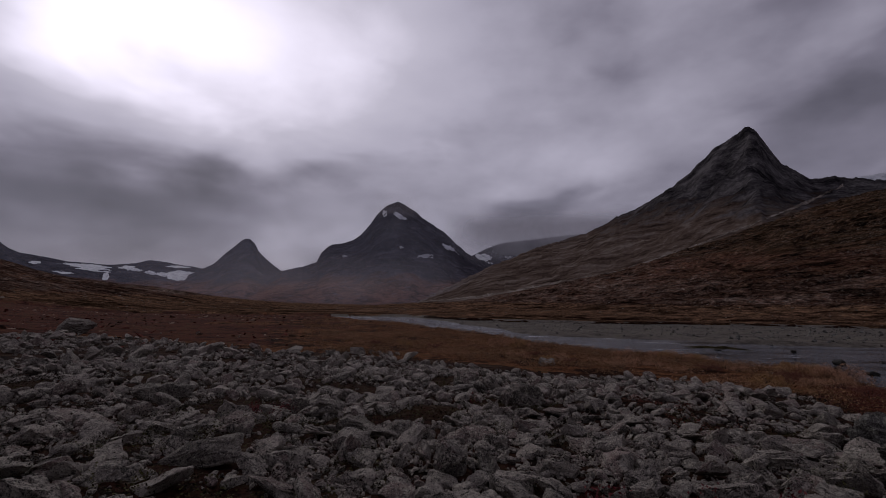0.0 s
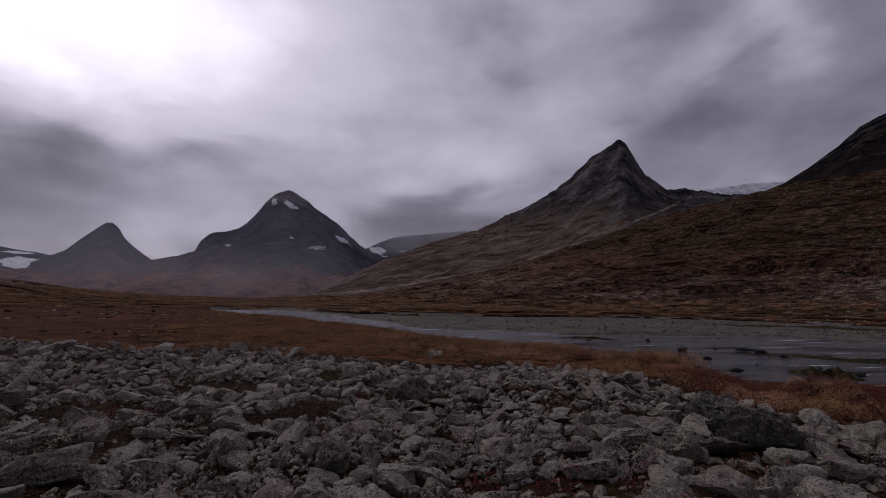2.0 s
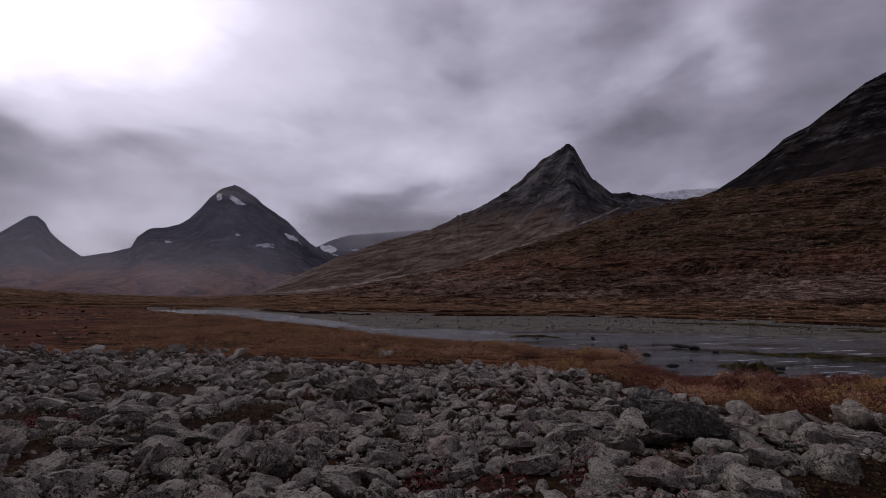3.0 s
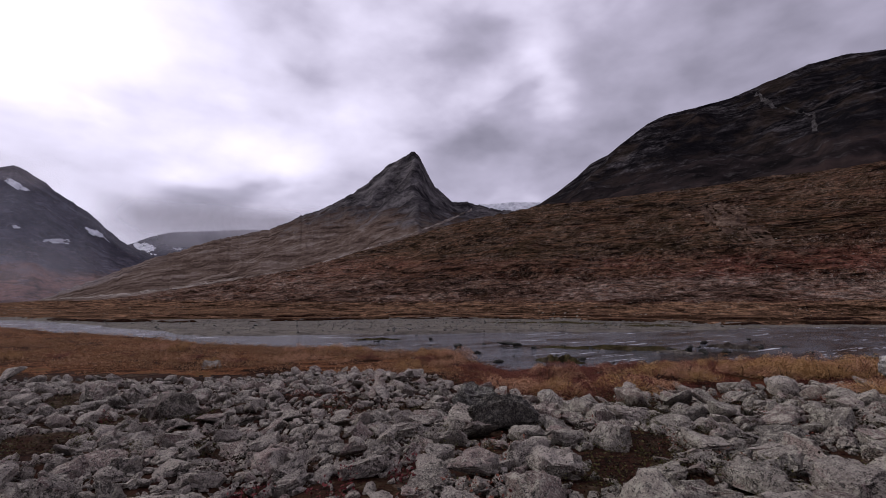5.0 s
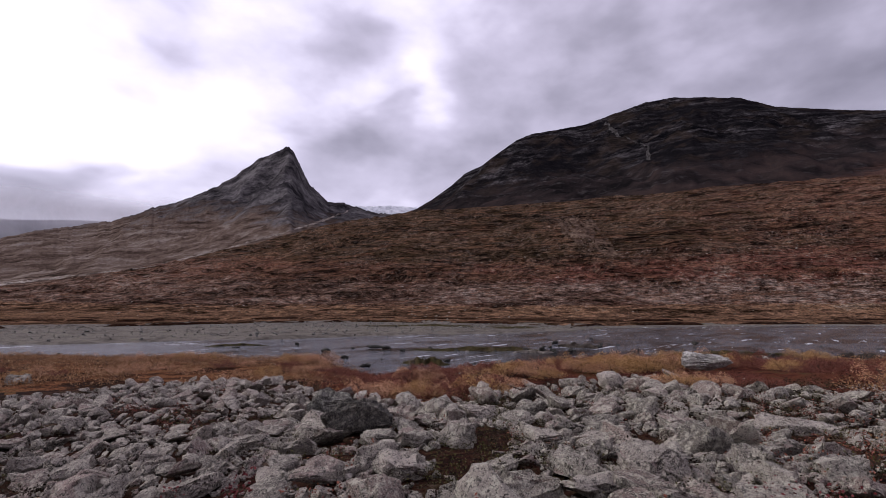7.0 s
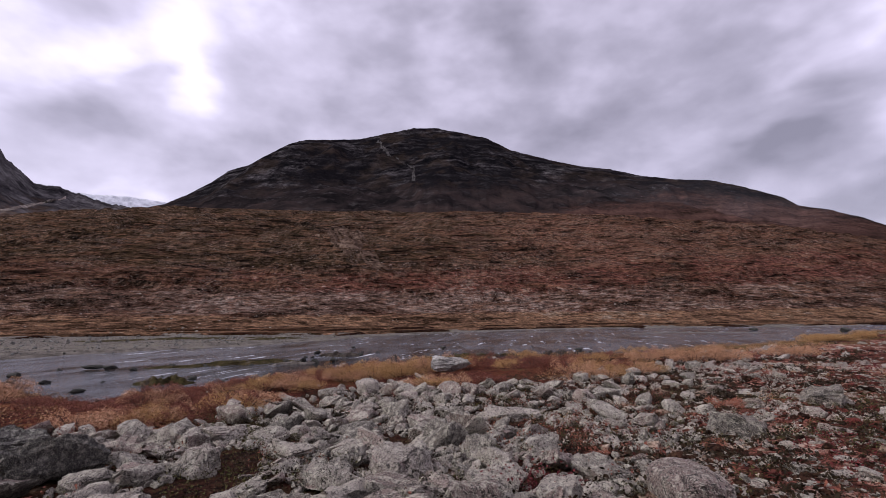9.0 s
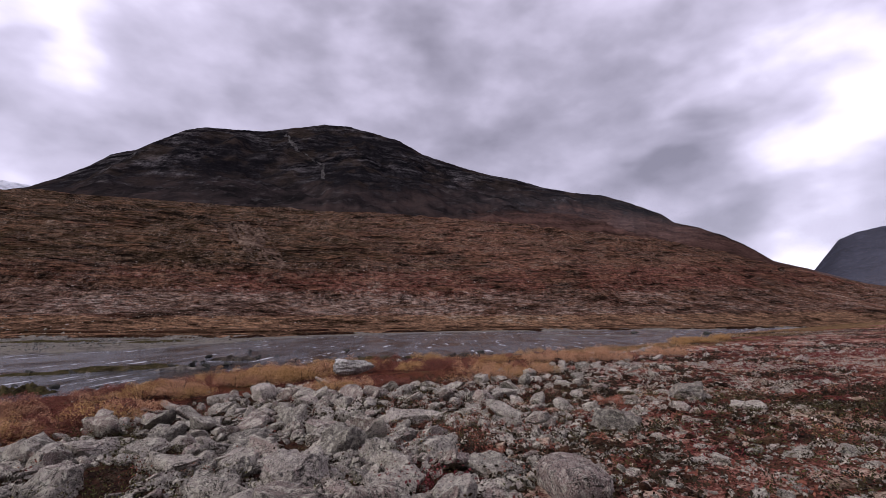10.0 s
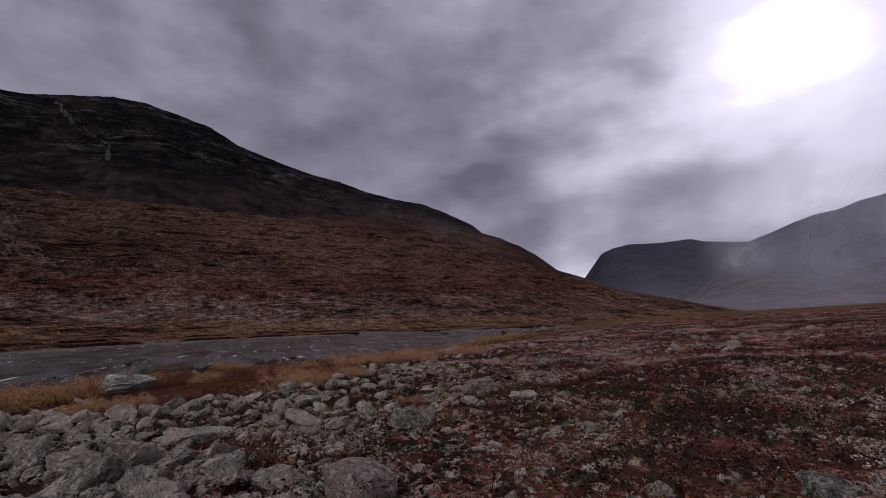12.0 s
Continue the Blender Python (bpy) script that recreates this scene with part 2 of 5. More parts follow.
    # outer edges of the treads painted pale, as the light catches them
    col = mix(t, maths(t, "MULTIPLY", zone("lit_lip"), ramp(t, noisy(t, flat, 0.2, 4, 0.7), ((0.42, 0.0), (0.6, 0.8)))), col, (0.19, 0.128, 0.092))
    sod = ramp(t, noisy(t, scaled(t, p, (0.12, 0.12, 1.1), (3, 4, 0.4)), 0.26, 4, 0.6, 0.3), ((0.43, 0.4), (0.47, 0.0)))
    col = mix(t, maths(t, "MULTIPLY", sod, maths(t, "SUBTRACT", 1.0, dark)), col, (0.21, 0.115, 0.07))
    ragged = maths(t, "ADD", maths(t, "MULTIPLY", maths(t, "SUBTRACT", mid, 0.5), 1.6), maths(t, "MULTIPLY", maths(t, "SUBTRACT", large, 0.5), 1.6))
    rubble = maths(t, "ADD", ragged, maths(t, "MULTIPLY", maths(t, "SUBTRACT", small, 0.5), 2.2))
    rows = ramp(t, noisy(t, scaled(t, along.outputs[0], (2.6, 2.4, 1), (31, 15, 0)), 1.0, 5, 0.72), ((0.45, 0.12), (0.56, 1.0)))
    col = mix(t, maths(t, "MULTIPLY", ramp(t, maths(t, "ADD", zone("stony"), rubble), ((0.4, 0.0), (0.75, 0.85))), rows), col, grey)
    col = mix(t, ramp(t, maths(t, "ADD", zone("meadow"), ragged), ((0.4, 0.0), (0.6, 1.0))), col, grass)
    fleck = ramp(t, noisy(t, scaled(t, p, (0.5, 0.5, 2.2), (31, 4, 0)), 1.0, 4, 0.75), ((0.40, 0.7), (0.46, 0.0)))
    col = mix(t, fleck, col, (0.009, 0.006, 0.005))
    lines = ramp(t, noisy(t, scaled(t, p, (1, 1, 1), (77, 4, 0)), 0.11, 6, 0.75), ((0.40, 0.7), (0.455, 0.0)))
    col = mix(t, maths(t, "MULTIPLY", lines, zone("meadow")), col, (0.015, 0.009, 0.006))
    grit = maths(t, "MULTIPLY", noisy(t, scaled(t, p, (1, 1, 1), (13, 6, 2)), 1.5, 4, 0.75), noisy(t, scaled(t, p, (0.6, 0.6, 1.6), (3, 16, 2)), 0.4, 4, 0.7))
    col = mix(t, 1.0, col, ramp(t, grit, ((0.17, 0.2), (0.245, 0.85), (0.36, 1.9))), "MULTIPLY")
    col = mix(t, 1.0, col, (1.0, 0.955, 0.91), "MULTIPLY")
    link(t, col, b.inputs["Base Color"])
    b.inputs["Roughness"].default_value = 0.95
    b.inputs["Specular IOR Level"].default_value = 0.0
    bump(t, b, maths(t, "ADD", maths(t, "MULTIPLY", maths(t, "ADD", mid, terrace), 1.5), maths(t, "MULTIPLY", small, 1.3)), 1.0, 3.2)
    return m


def mountain_material(name, rock, pale, heath, heath_top, size=1.0, beds=1.6, relief=14.0):
    m, t, b, p = material(name)
    xyz = t.nodes.new("ShaderNodeSeparateXYZ")
    link(t, p, xyz.inputs[0])
    huge = noisy(t, p, 0.006 / size, 5, 0.6, 0.4)
    large = noisy(t, scaled(t, p, (1, 1, beds)), 0.014 / size, 6, 0.68, 0.6)
    fine = noisy(t, p, 0.09 / size, 5, 0.7)
    v = maths(t, "ADD", maths(t, "MULTIPLY", large, 0.6), maths(t, "MULTIPLY", fine, 0.4))
    v = maths(t, "ADD", maths(t, "MULTIPLY", maths(t, "SUBTRACT", v, 0.5), 1.6), 0.5)
    col = ramp(t, v, ((0.36, tuple(0.4 * k for k in rock)), (0.48, rock), (0.60, tuple(0.5 * (i + j) for i, j in zip(rock, pale))), (0.70, pale)))
    col = mix(t, ramp(t, huge, ((0.40, 0.0), (0.56, 0.6))), col, tuple(0.55 * k for k in rock))
    grass = ramp(t, v, ((0.38, tuple(0.35 * k for k in heath)), (0.5, heath), (0.64, tuple(1.5 * k for k in heath))))
    top = maths(t, "ADD", xyz.outputs[2], maths(t, "MULTIPLY", maths(t, "SUBTRACT", maths(t, "ADD", huge, maths(t, "MULTIPLY", large, 0.6)), 0.8), heath_top * 1.6))
    low = ramp(t, maths(t, "DIVIDE", top, heath_top * 2.0), ((0.36, 1.0), (0.58, 0.0)))
    col = mix(t, low, col, grass)
    crag = maths(t, "MULTIPLY", ramp(t, noisy(t, scaled(t, p, (1, 1, 1.8), (40, 8, 3)), 0.022 / size, 3, 0.6), ((0.57, 0.0), (0.62, 0.5))), ramp(t, fine, ((0.45, 0.0), (0.55, 1.0))))
    col = mix(t, crag, col, tuple(1.25 * k for k in pale))
    link(t, col, b.inputs["Base Color"])
    b.inputs["Roughness"].default_value = 0.95
    b.inputs["Specular IOR Level"].default_value = 0.0
    bump(t, b, v, 1.0, relief * size)
    return m


def snow_material():
    m, t, b, p = material("old snow")
    col = ramp(t, noisy(t, p, 0.03, 5, 0.65), ((0.35, (0.30, 0.31, 0.35)), (0.55, (0.52, 0.53, 0.57)), (0.8, (0.66, 0.67, 0.70))))
    link(t, col, b.inputs["Base Color"])
    b.inputs["Roughness"].default_value = 0.8
    return m


def water_material():
    m, t, b, p = material("river water")
    along = scaled(t, p, (0.3, 1.0, 1), (0, 0, 0), (0, 0, 35))
    calm = ramp(t, noisy(t, along, 0.34, 6, 0.68, 0.4), ((0.40, 0.0), (0.56, 1.0)))
    swell = noisy(t, along, 1.1, 4, 0.55, 0.5)
    ripples = noisy(t, scaled(t, p, (0.7, 1.5, 1), (0, 0, 0), (0, 0, 35)), 4.0, 4, 0.6, 0.6)
    foam = maths(t, "MULTIPLY", ramp(t, noisy(t, scaled(t, p, (0.25, 1.8, 1), (5, 2, 0), (0, 0, 35)), 0.7, 6, 0.7), ((0.58, 0.0), (0.66, 1.0))), ramp(t, noisy(t, p, 0.09, 4), ((0.48, 0.0), (0.58, 1.0))))
    col = mix(t, calm, (0.022, 0.022, 0.024), (0.095, 0.098, 0.108))
    col = mix(t, foam, col, (0.45, 0.45, 0.46))
    link(t, col, b.inputs["Base Color"])
    link(t, maths(t, "ADD", maths(t, "MULTIPLY", foam, 0.5), 0.10), b.inputs["Roughness"])
    b.inputs["IOR"].default_value = 1.33
    height = maths(t, "ADD", maths(t, "MULTIPLY", swell, 0.9), maths(t, "MULTIPLY", ripples, maths(t, "ADD", maths(t, "MULTIPLY", calm, 0.75), 0.1)))
    bump(t, b, height, 1.0, 0.10)
    return m


def leaf_material(name, tones):
    m, t, b, p = material(name)
    rnd = t.nodes.new("ShaderNodeNewGeometry").outputs["Random Per Island"]
    patch = noisy(t, p, 2.6, 4, 0.6)
    v = maths(t, "ADD", maths(t, "MULTIPLY", rnd, 0.42), maths(t, "MULTIPLY", patch, 0.58))
    n = len(tones)
    link(t, ramp(t, v, [(0.15 + 0.7 * i / (n - 1), k) for i, k in enumerate(tones)]), b.inputs["Base Color"])
    b.inputs["Roughness"].default_value = 0.7
    b.inputs["Specular IOR Level"].default_value = 0.08
    return m


def mist_material(name, strength, lo, hi, size, core=0.4, least=0.1, tint=(0.86, 0.85, 0.9)):
    """Thin mist: lets most of the light through, scatters a little."""
    m, t, b, p = material(name)
    t.nodes.remove(b)
    out = [n for n in t.nodes if n.type == "OUTPUT_MATERIAL"][0]
    uv = t.nodes.new("ShaderNodeTexCoord").outputs["UV"]
    xyz = t.nodes.new("ShaderNodeSeparateXYZ")
    link(t, uv, xyz.inputs[0])
    rise = ramp(t, xyz.outputs[1], ((0.0, lo[0]), (0.35, lo[1]), (0.65, hi[0]), (0.98, hi[1])), "EASE")
    sides = ramp(t, xyz.outputs[0], ((0.0, 0.0), (core, 1.0), (1 - core, 1.0), (1.0, 0.0)), "EASE")
    puff = ramp(t, noisy(t, p, size, 5, 0.6, 0.6), ((0.3, least), (0.62, 1.0)))
    alpha = maths(t, "MULTIPLY", maths(t, "MULTIPLY", rise, sides), maths(t, "MULTIPLY", puff, strength))
    clear = t.nodes.new("ShaderNodeBsdfTransparent")
    veil = node(t, "ShaderNodeBsdfDiffuse", Color=(*tint, 1))
    back = node(t, "ShaderNodeBsdfTranslucent", Color=(*tint, 1))
    both = t.nodes.new("ShaderNodeMixShader")
    link(t, veil.outputs[0], both.inputs[1])
    link(t, back.outputs[0], both.inputs[2])
    fin = t.nodes.new("ShaderNodeMixShader")
    link(t, alpha, fin.inputs[0])
    link(t, clear.outputs[0], fin.inputs[1])
    link(t, both.outputs[0], fin.inputs[2])
    link(t, fin.outputs[0], out.inputs["Surface"])
    return m


GREY = stone_material("lichened grey stone", (0.15, 0.126, 0.108), (0.39, 0.338, 0.29), (0.52, 0.48, 0.39), (0.24, 0.163, 0.146))
BLACK = stone_material("dark wet-looking stone", (0.014, 0.0125, 0.0115), (0.05, 0.046, 0.043), (0.36, 0.33, 0.27), (0.04, 0.035, 0.031), 1.7, 0.4)
PALE = stone_material("pale angular rock", (0.26, 0.24, 0.215), (0.50, 0.47, 0.43), (0.64, 0.62, 0.56), (0.34, 0.31, 0.28), 1.0, 0.75)
RIVER_STONE = stone_material("dark river stone", (0.014, 0.013, 0.012), (0.045, 0.042, 0.038), (0.08, 0.08, 0.06), (0.04, 0.032, 0.028))
COBBLE = stone_material("grey river cobble", (0.085, 0.082, 0.077), (0.22, 0.212, 0.20), (0.27, 0.27, 0.23), (0.15, 0.125, 0.11))
SOIL = ground_material("peaty soil with crowberry", ((0.006, 0.004, 0.003), (0.016, 0.009, 0.007), (0.035, 0.015, 0.011), (0.03, 0.021, 0.012), (0.08, 0.06, 0.048)), 3.0, 0.06)
HEATH = ground_material("low autumn heath", ((0.006, 0.004, 0.003), (0.016, 0.009, 0.007), (0.10, 0.026, 0.025), (0.065, 0.042, 0.026), (0.19, 0.066, 0.056), (0.29, 0.18, 0.15), (0.42, 0.34, 0.29)), 1.3, 0.16, 2.5)
SEDGE = ground_material("orange sedge", ((0.009, 0.005, 0.003), (0.03, 0.014, 0.008), (0.085, 0.038, 0.02), (0.19, 0.088, 0.043), (0.10, 0.062, 0.03)), 0.8, 0.25, 2.0)
RUST = ground_material("rust-brown bank turf", ((0.010, 0.005, 0.004), (0.032, 0.011, 0.008), (0.07, 0.022, 0.015), (0.095, 0.038, 0.022), (0.05, 0.04, 0.018)), 1.1, 0.12, 2.0)
GRASS = ground_material("tawny river grass", ((0.02, 0.013, 0.007), (0.065, 0.038, 0.02), (0.13, 0.078, 0.04), (0.10, 0.076, 0.034), (0.17, 0.11, 0.065)), 0.7, 0.15, 2.0)
GRAVEL = ground_material("river gravel", ((0.045, 0.042, 0.039), (0.095, 0.091, 0.086), (0.15, 0.144, 0.138), (0.105, 0.105, 0.076)), 1.2, 0.06, 2.0)
BED = ground_material("river bed", ((0.02, 0.018, 0.016), (0.045, 0.04, 0.036), (0.07, 0.066, 0.06)), 1.0, 0.05)
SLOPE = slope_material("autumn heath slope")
SNOW = snow_material()
WATER = water_material()


# ---------------------------------------------------------------- numbers on a lattice
LATTICE = np.random.RandomState(7).rand(256, 256)


def value_noise(x, y):
    x, y = np.asarray(x, float), np.asarray(y, float)
    i, j = np.floor(x).astype(int), np.floor(y).astype(int)
    u, v = x - i, y - j
    u, v = u * u * (3 - 2 * u), v * v * (3 - 2 * v)
    i0, i1, j0, j1 = i % 256, (i + 1) % 256, j % 256, (j + 1) % 256
    a = LATTICE[i0, j0] * (1 - u) + LATTICE[i1, j0] * u
    c = LATTICE[i0, j1] * (1 - u) + LATTICE[i1, j1] * u
    return a * (1 - v) + c * v


def fbm(x, y, octaves=4, gain=0.5):
    """Layered noise, about -1 to 1."""
    total, amp, norm = 0.0, 1.0, 0.0
    for k in range(octaves):
        total = total + amp * (value_noise(x * 2 ** k + 17.3 * k, y * 2 ** k + 9.1 * k) * 2 - 1)
        norm += amp
        amp *= gain
    return total / norm * 1.6


def ridged(x, y, octaves=4, gain=0.55):
    total, amp, norm = 0.0, 1.0, 0.0
    for k in range(octaves):
        total = total + amp * (1 - np.abs(value_noise(x * 2 ** k + 5.7 * k, y * 2 ** k + 3.3 * k) * 2 - 1))
        norm += amp
        amp *= gain
    return total / norm


def step(a, b, x):
    s = np.clip((x - a) / (b - a), 0, 1)
    return s * s * (3 - 2 * s)


def table(az, pairs):
    """A smooth curve over the compass from a few pairs of degrees and values."""
    k = np.array(pairs, float)
    k = k[np.argsort(k[:, 0])]
    return np.interp(az, np.r_[k[0, 0] - 1e-6, k[:, 0]], np.r_[k[0, 1], k[:, 1]])


def soft_table(az, pairs, width=1.5):
    return (table(az - width, pairs) + 2 * table(az, pairs) + table(az + width, pairs)) / 4


# ---------------------------------------------------------------- the lie of the land
RIVER_Z = -1.1
NEAR_SHORE = ((-60, 140), (-14, 131), (-11, 112), (-6, 86), (-1, 70), (2, 62), (8, 46), (15, 38), (19, 34.5), (27, 33), (36, 29), (40, 27), (43, 23), (46, 21.5), (50, 23), (56, 24), (63, 28), (70, 31), (78, 32), (84, 34), (91, 37), (101, 42), (108, 49.5), (118, 64), (121, 82), (127, 138), (135, 262), (140, 320), (310, 140))
WATER_FAR = ((-60, 141), (-14, 132), (-11, 130), (-7, 140), (-3, 134), (0, 100), (3, 81), (8, 60), (15, 49.5), (29, 49.5), (36, 49), (42, 54), (50, 57), (60, 63), (68, 79), (74, 95), (80, 110), (85, 120), (95, 145), (107, 165), (120, 185), (127, 240), (135, 325), (140, 325), (310, 141))
FAR_BANK = ((-60, 142), (-14, 134), (-11, 132), (-7, 143), (-3, 138), (0, 108), (8, 100), (18, 98), (26, 107), (36, 122), (42, 125), (50, 121), (60, 105), (68, 93), (76, 104), (80, 115), (85, 124), (95, 149), (107, 169), (120, 189), (127, 245), (135, 330), (140, 330), (310, 142))
SHOULDER = ((-60, 5.5), (-50, 5), (-43, 3.65), (-40.6, 2.8), (-37.7, 2.24), (-33.6, 1.83), (-29.6, 1.46), (-25, 0.8), (-18, 0.3), (-8, 0.2), (0, 0.6), (5, 1.3), (12, 2.7), (20, 4.5), (29, 7.1), (40, 10.5), (49, 12.1), (56, 12.6), (68, 13.0), (75, 13.05), (85, 13.1), (93, 12.6), (101, 11.8), (107, 10.7), (116, 8.9), (122, 7.2), (126, 5.7), (129.5, 4.7), (133.4, 3.3), (139, 1.95), (144.6, 0.55), (150, -0.1), (160, 0.2), (175, 2), (200, 4), (270, 4), (310, 5.5))
SHOULDER_R = ((-60, 450), (-43, 520), (-25, 900), (-8, 1800), (5, 1500), (20, 1100), (40, 900), (75, 700), (107, 700), (126, 900), (140, 1300), (150, 2200), (160, 2000), (200, 800), (310, 450))
FOOT_R = ((-60, 60), (-40, 90), (-20, 200), (0, 260), (30, 190), (60, 170), (90, 200), (120, 260), (135, 380), (150, 500), (170, 300), (200, 60), (310, 60))
FIELD_EDGE = ((-60, 42), (-43, 38), (-23, 27), (-10, 23.5), (0, 21), (8, 20), (18, 19), (30, 18), (37, 15.5), (42, 11.5), (46, 10.4), (52, 10.6), (58, 11.6), (62, 14.5), (66, 16.2), (72, 17.4), (77, 17.2), (80, 14.6), (84, 13.8), (93, 15.2), (102, 20), (110, 32), (120, 40), (140, 45), (310, 42))


def compass(x, y):
    return (np.degrees(np.arctan2(x, y)) + 60) % 360 - 60


def ground_z(x, y):
    x, y = np.asarray(x, float), np.asarray(y, float)
    az, r = compass(x, y), np.hypot(x, y)
    wob = 1 + 0.05 * fbm(x / 9, y / 9, 3) * step(15, 60, r)
    rn, rw, rf = soft_table(az, NEAR_SHORE) * wob, soft_table(az, WATER_FAR) * wob, soft_table(az, FAR_BANK)
    rf = rf * (1 + 0.03 * fbm(x / 14 + 40, y / 14, 3))
    near = -0.0419 * (0.545 * x + 0.839 * y) + 0.10 * fbm(x / 2.6, y / 2.6, 3) + 0.03 * fbm(x / 0.5, y / 0.5, 2) * step(60, 20, r)
    low = RIVER_Z + 0.22 + 0.12 * fbm(x / 5 + 3, y / 5, 3)
    near = low + 0.12 * np.logaddexp(0, (near - low) / 0.12)
    bank = RIVER_Z + 0.10 + 0.08 * fbm(x / 4, y / 4, 3)
    s = step(0.72, 0.97, r / rn)
    z = near * (1 - s) + bank * s
    # water, bar, far bank
    wide = step(3, 12, rw - rn)
    dip = step(-0.5, 0.8, r - rn) * wide
    z = z * (1 - dip) + (RIVER_Z - 0.35 + 0.1 * fbm(x / 3, y / 3, 3)) * dip
    bar = step(-1.0, 1.5, r - rw)
    z = z * (1 - bar) + (RIVER_Z + 0.22 + 0.10 * fbm(x / 6, y / 3, 3)) * bar
    rise = step(-0.4, 0.8, r - rf)
    meadow = RIVER_Z + 0.65 + 0.16 * fbm(x / 12, y / 12, 4)
    z = z * (1 - rise) + meadow * rise
    edge = rf * (1.28 + 0.06 * fbm(az / 6, r * 0 + 2, 3)) + 4
    z = z + 0.45 * step(-0.5, 0.8, r - edge) * step(-5, 10, az) * step(130, 110, az)
    # the long slopes
    r0, r1 = soft_table(az, FOOT_R, 4), soft_table(az, SHOULDER_R, 4)
    top = 1.6 + r1 * np.tan(np.radians(soft_table(az, SHOULDER, 1.0)))
    k = np.clip((r - r0) / (r1 - r0), 0, 1)
    up = k ** 1.25 * (1 + 0.12 * np.sin(np.pi * k))
    beyond = np.clip((r - r1) / r1, 0, 6)
    top = top - np.maximum(top, 4) * 0.22 * np.clip(beyond, 0, 1.5)
    rough = (1.3 * fbm(x / 22, y / 22, 4) + 5 * fbm(x / 160, y / 160, 3)) * step(r0, r0 + 250, r) * step(0.5, 4.0, top / 4)
    rough = rough * (0.25 + 0.75 * np.sin(np.pi * np.clip(k, 0, 1)))
    z = z * (1 - up) + (top * up) + rough
    tread, strong = terraces(x, y, z, az, r, r0)
    return z + strong * (0.5 - tread)


def terraces(x, y, z, az, r, foot):
    """Small steps that the creeping soil has made across the slope: the phase of the step, and its height."""
    tall = 4.2 + 0.008 * r
    phase = z / tall + 1.3 * fbm(x / 70 + 3, y / 70, 3) + 0.35 * fbm(x / 18, y / 18 + 8, 3)
    saw = phase - np.floor(phase)
    tread = np.where(saw < 0.72, saw / 0.72, (1 - saw) / 0.28)
    strong = 0.55 * tall * step(1.05, 1.5, r / foot) * np.clip(0.6 + 1.5 * fbm(x / 55 + 30, y / 55, 3), 0, 1) * step(-4, 12, az) * step(150, 135, az) * step(1500, 700, r)
    return tread, strong


def ground_at(x, y):
    return float(ground_z(x, y))


def grid_mesh(name, points, rows, cols, closed, smooth=True):
    """A sheet of rows by cols points; closed joins its last column to its first."""
    me = bpy.data.meshes.new(name)
    i, j = np.meshgrid(np.arange(rows - 1), np.arange(cols if closed else cols - 1), indexing="ij")
    i, j = i.ravel(), j.ravel()
    jn = (j + 1) % cols
    quads = np.stack([i * cols + j, i * cols + jn, (i + 1) * cols + jn, (i + 1) * cols + j], 1)
    fill(me, points.reshape(-1, 3), quads, smooth)
    return me, quads


def fill(me, verts, faces, smooth=True):
    n, k = faces.shape
    me.vertices.add(len(verts))
    me.vertices.foreach_set("co", np.ascontiguousarray(verts, dtype=np.float32).ravel())
    me.loops.add(n * k)
    me.loops.foreach_set("vertex_index", faces.astype(np.int32).ravel())
    me.polygons.add(n)
    me.polygons.foreach_set("loop_start", np.arange(0, n * k, k, dtype=np.int32))
    me.polygons.foreach_set("use_smooth", np.full(n, smooth, dtype=bool))
    me.update(calc_edges=True)
    me.validate()


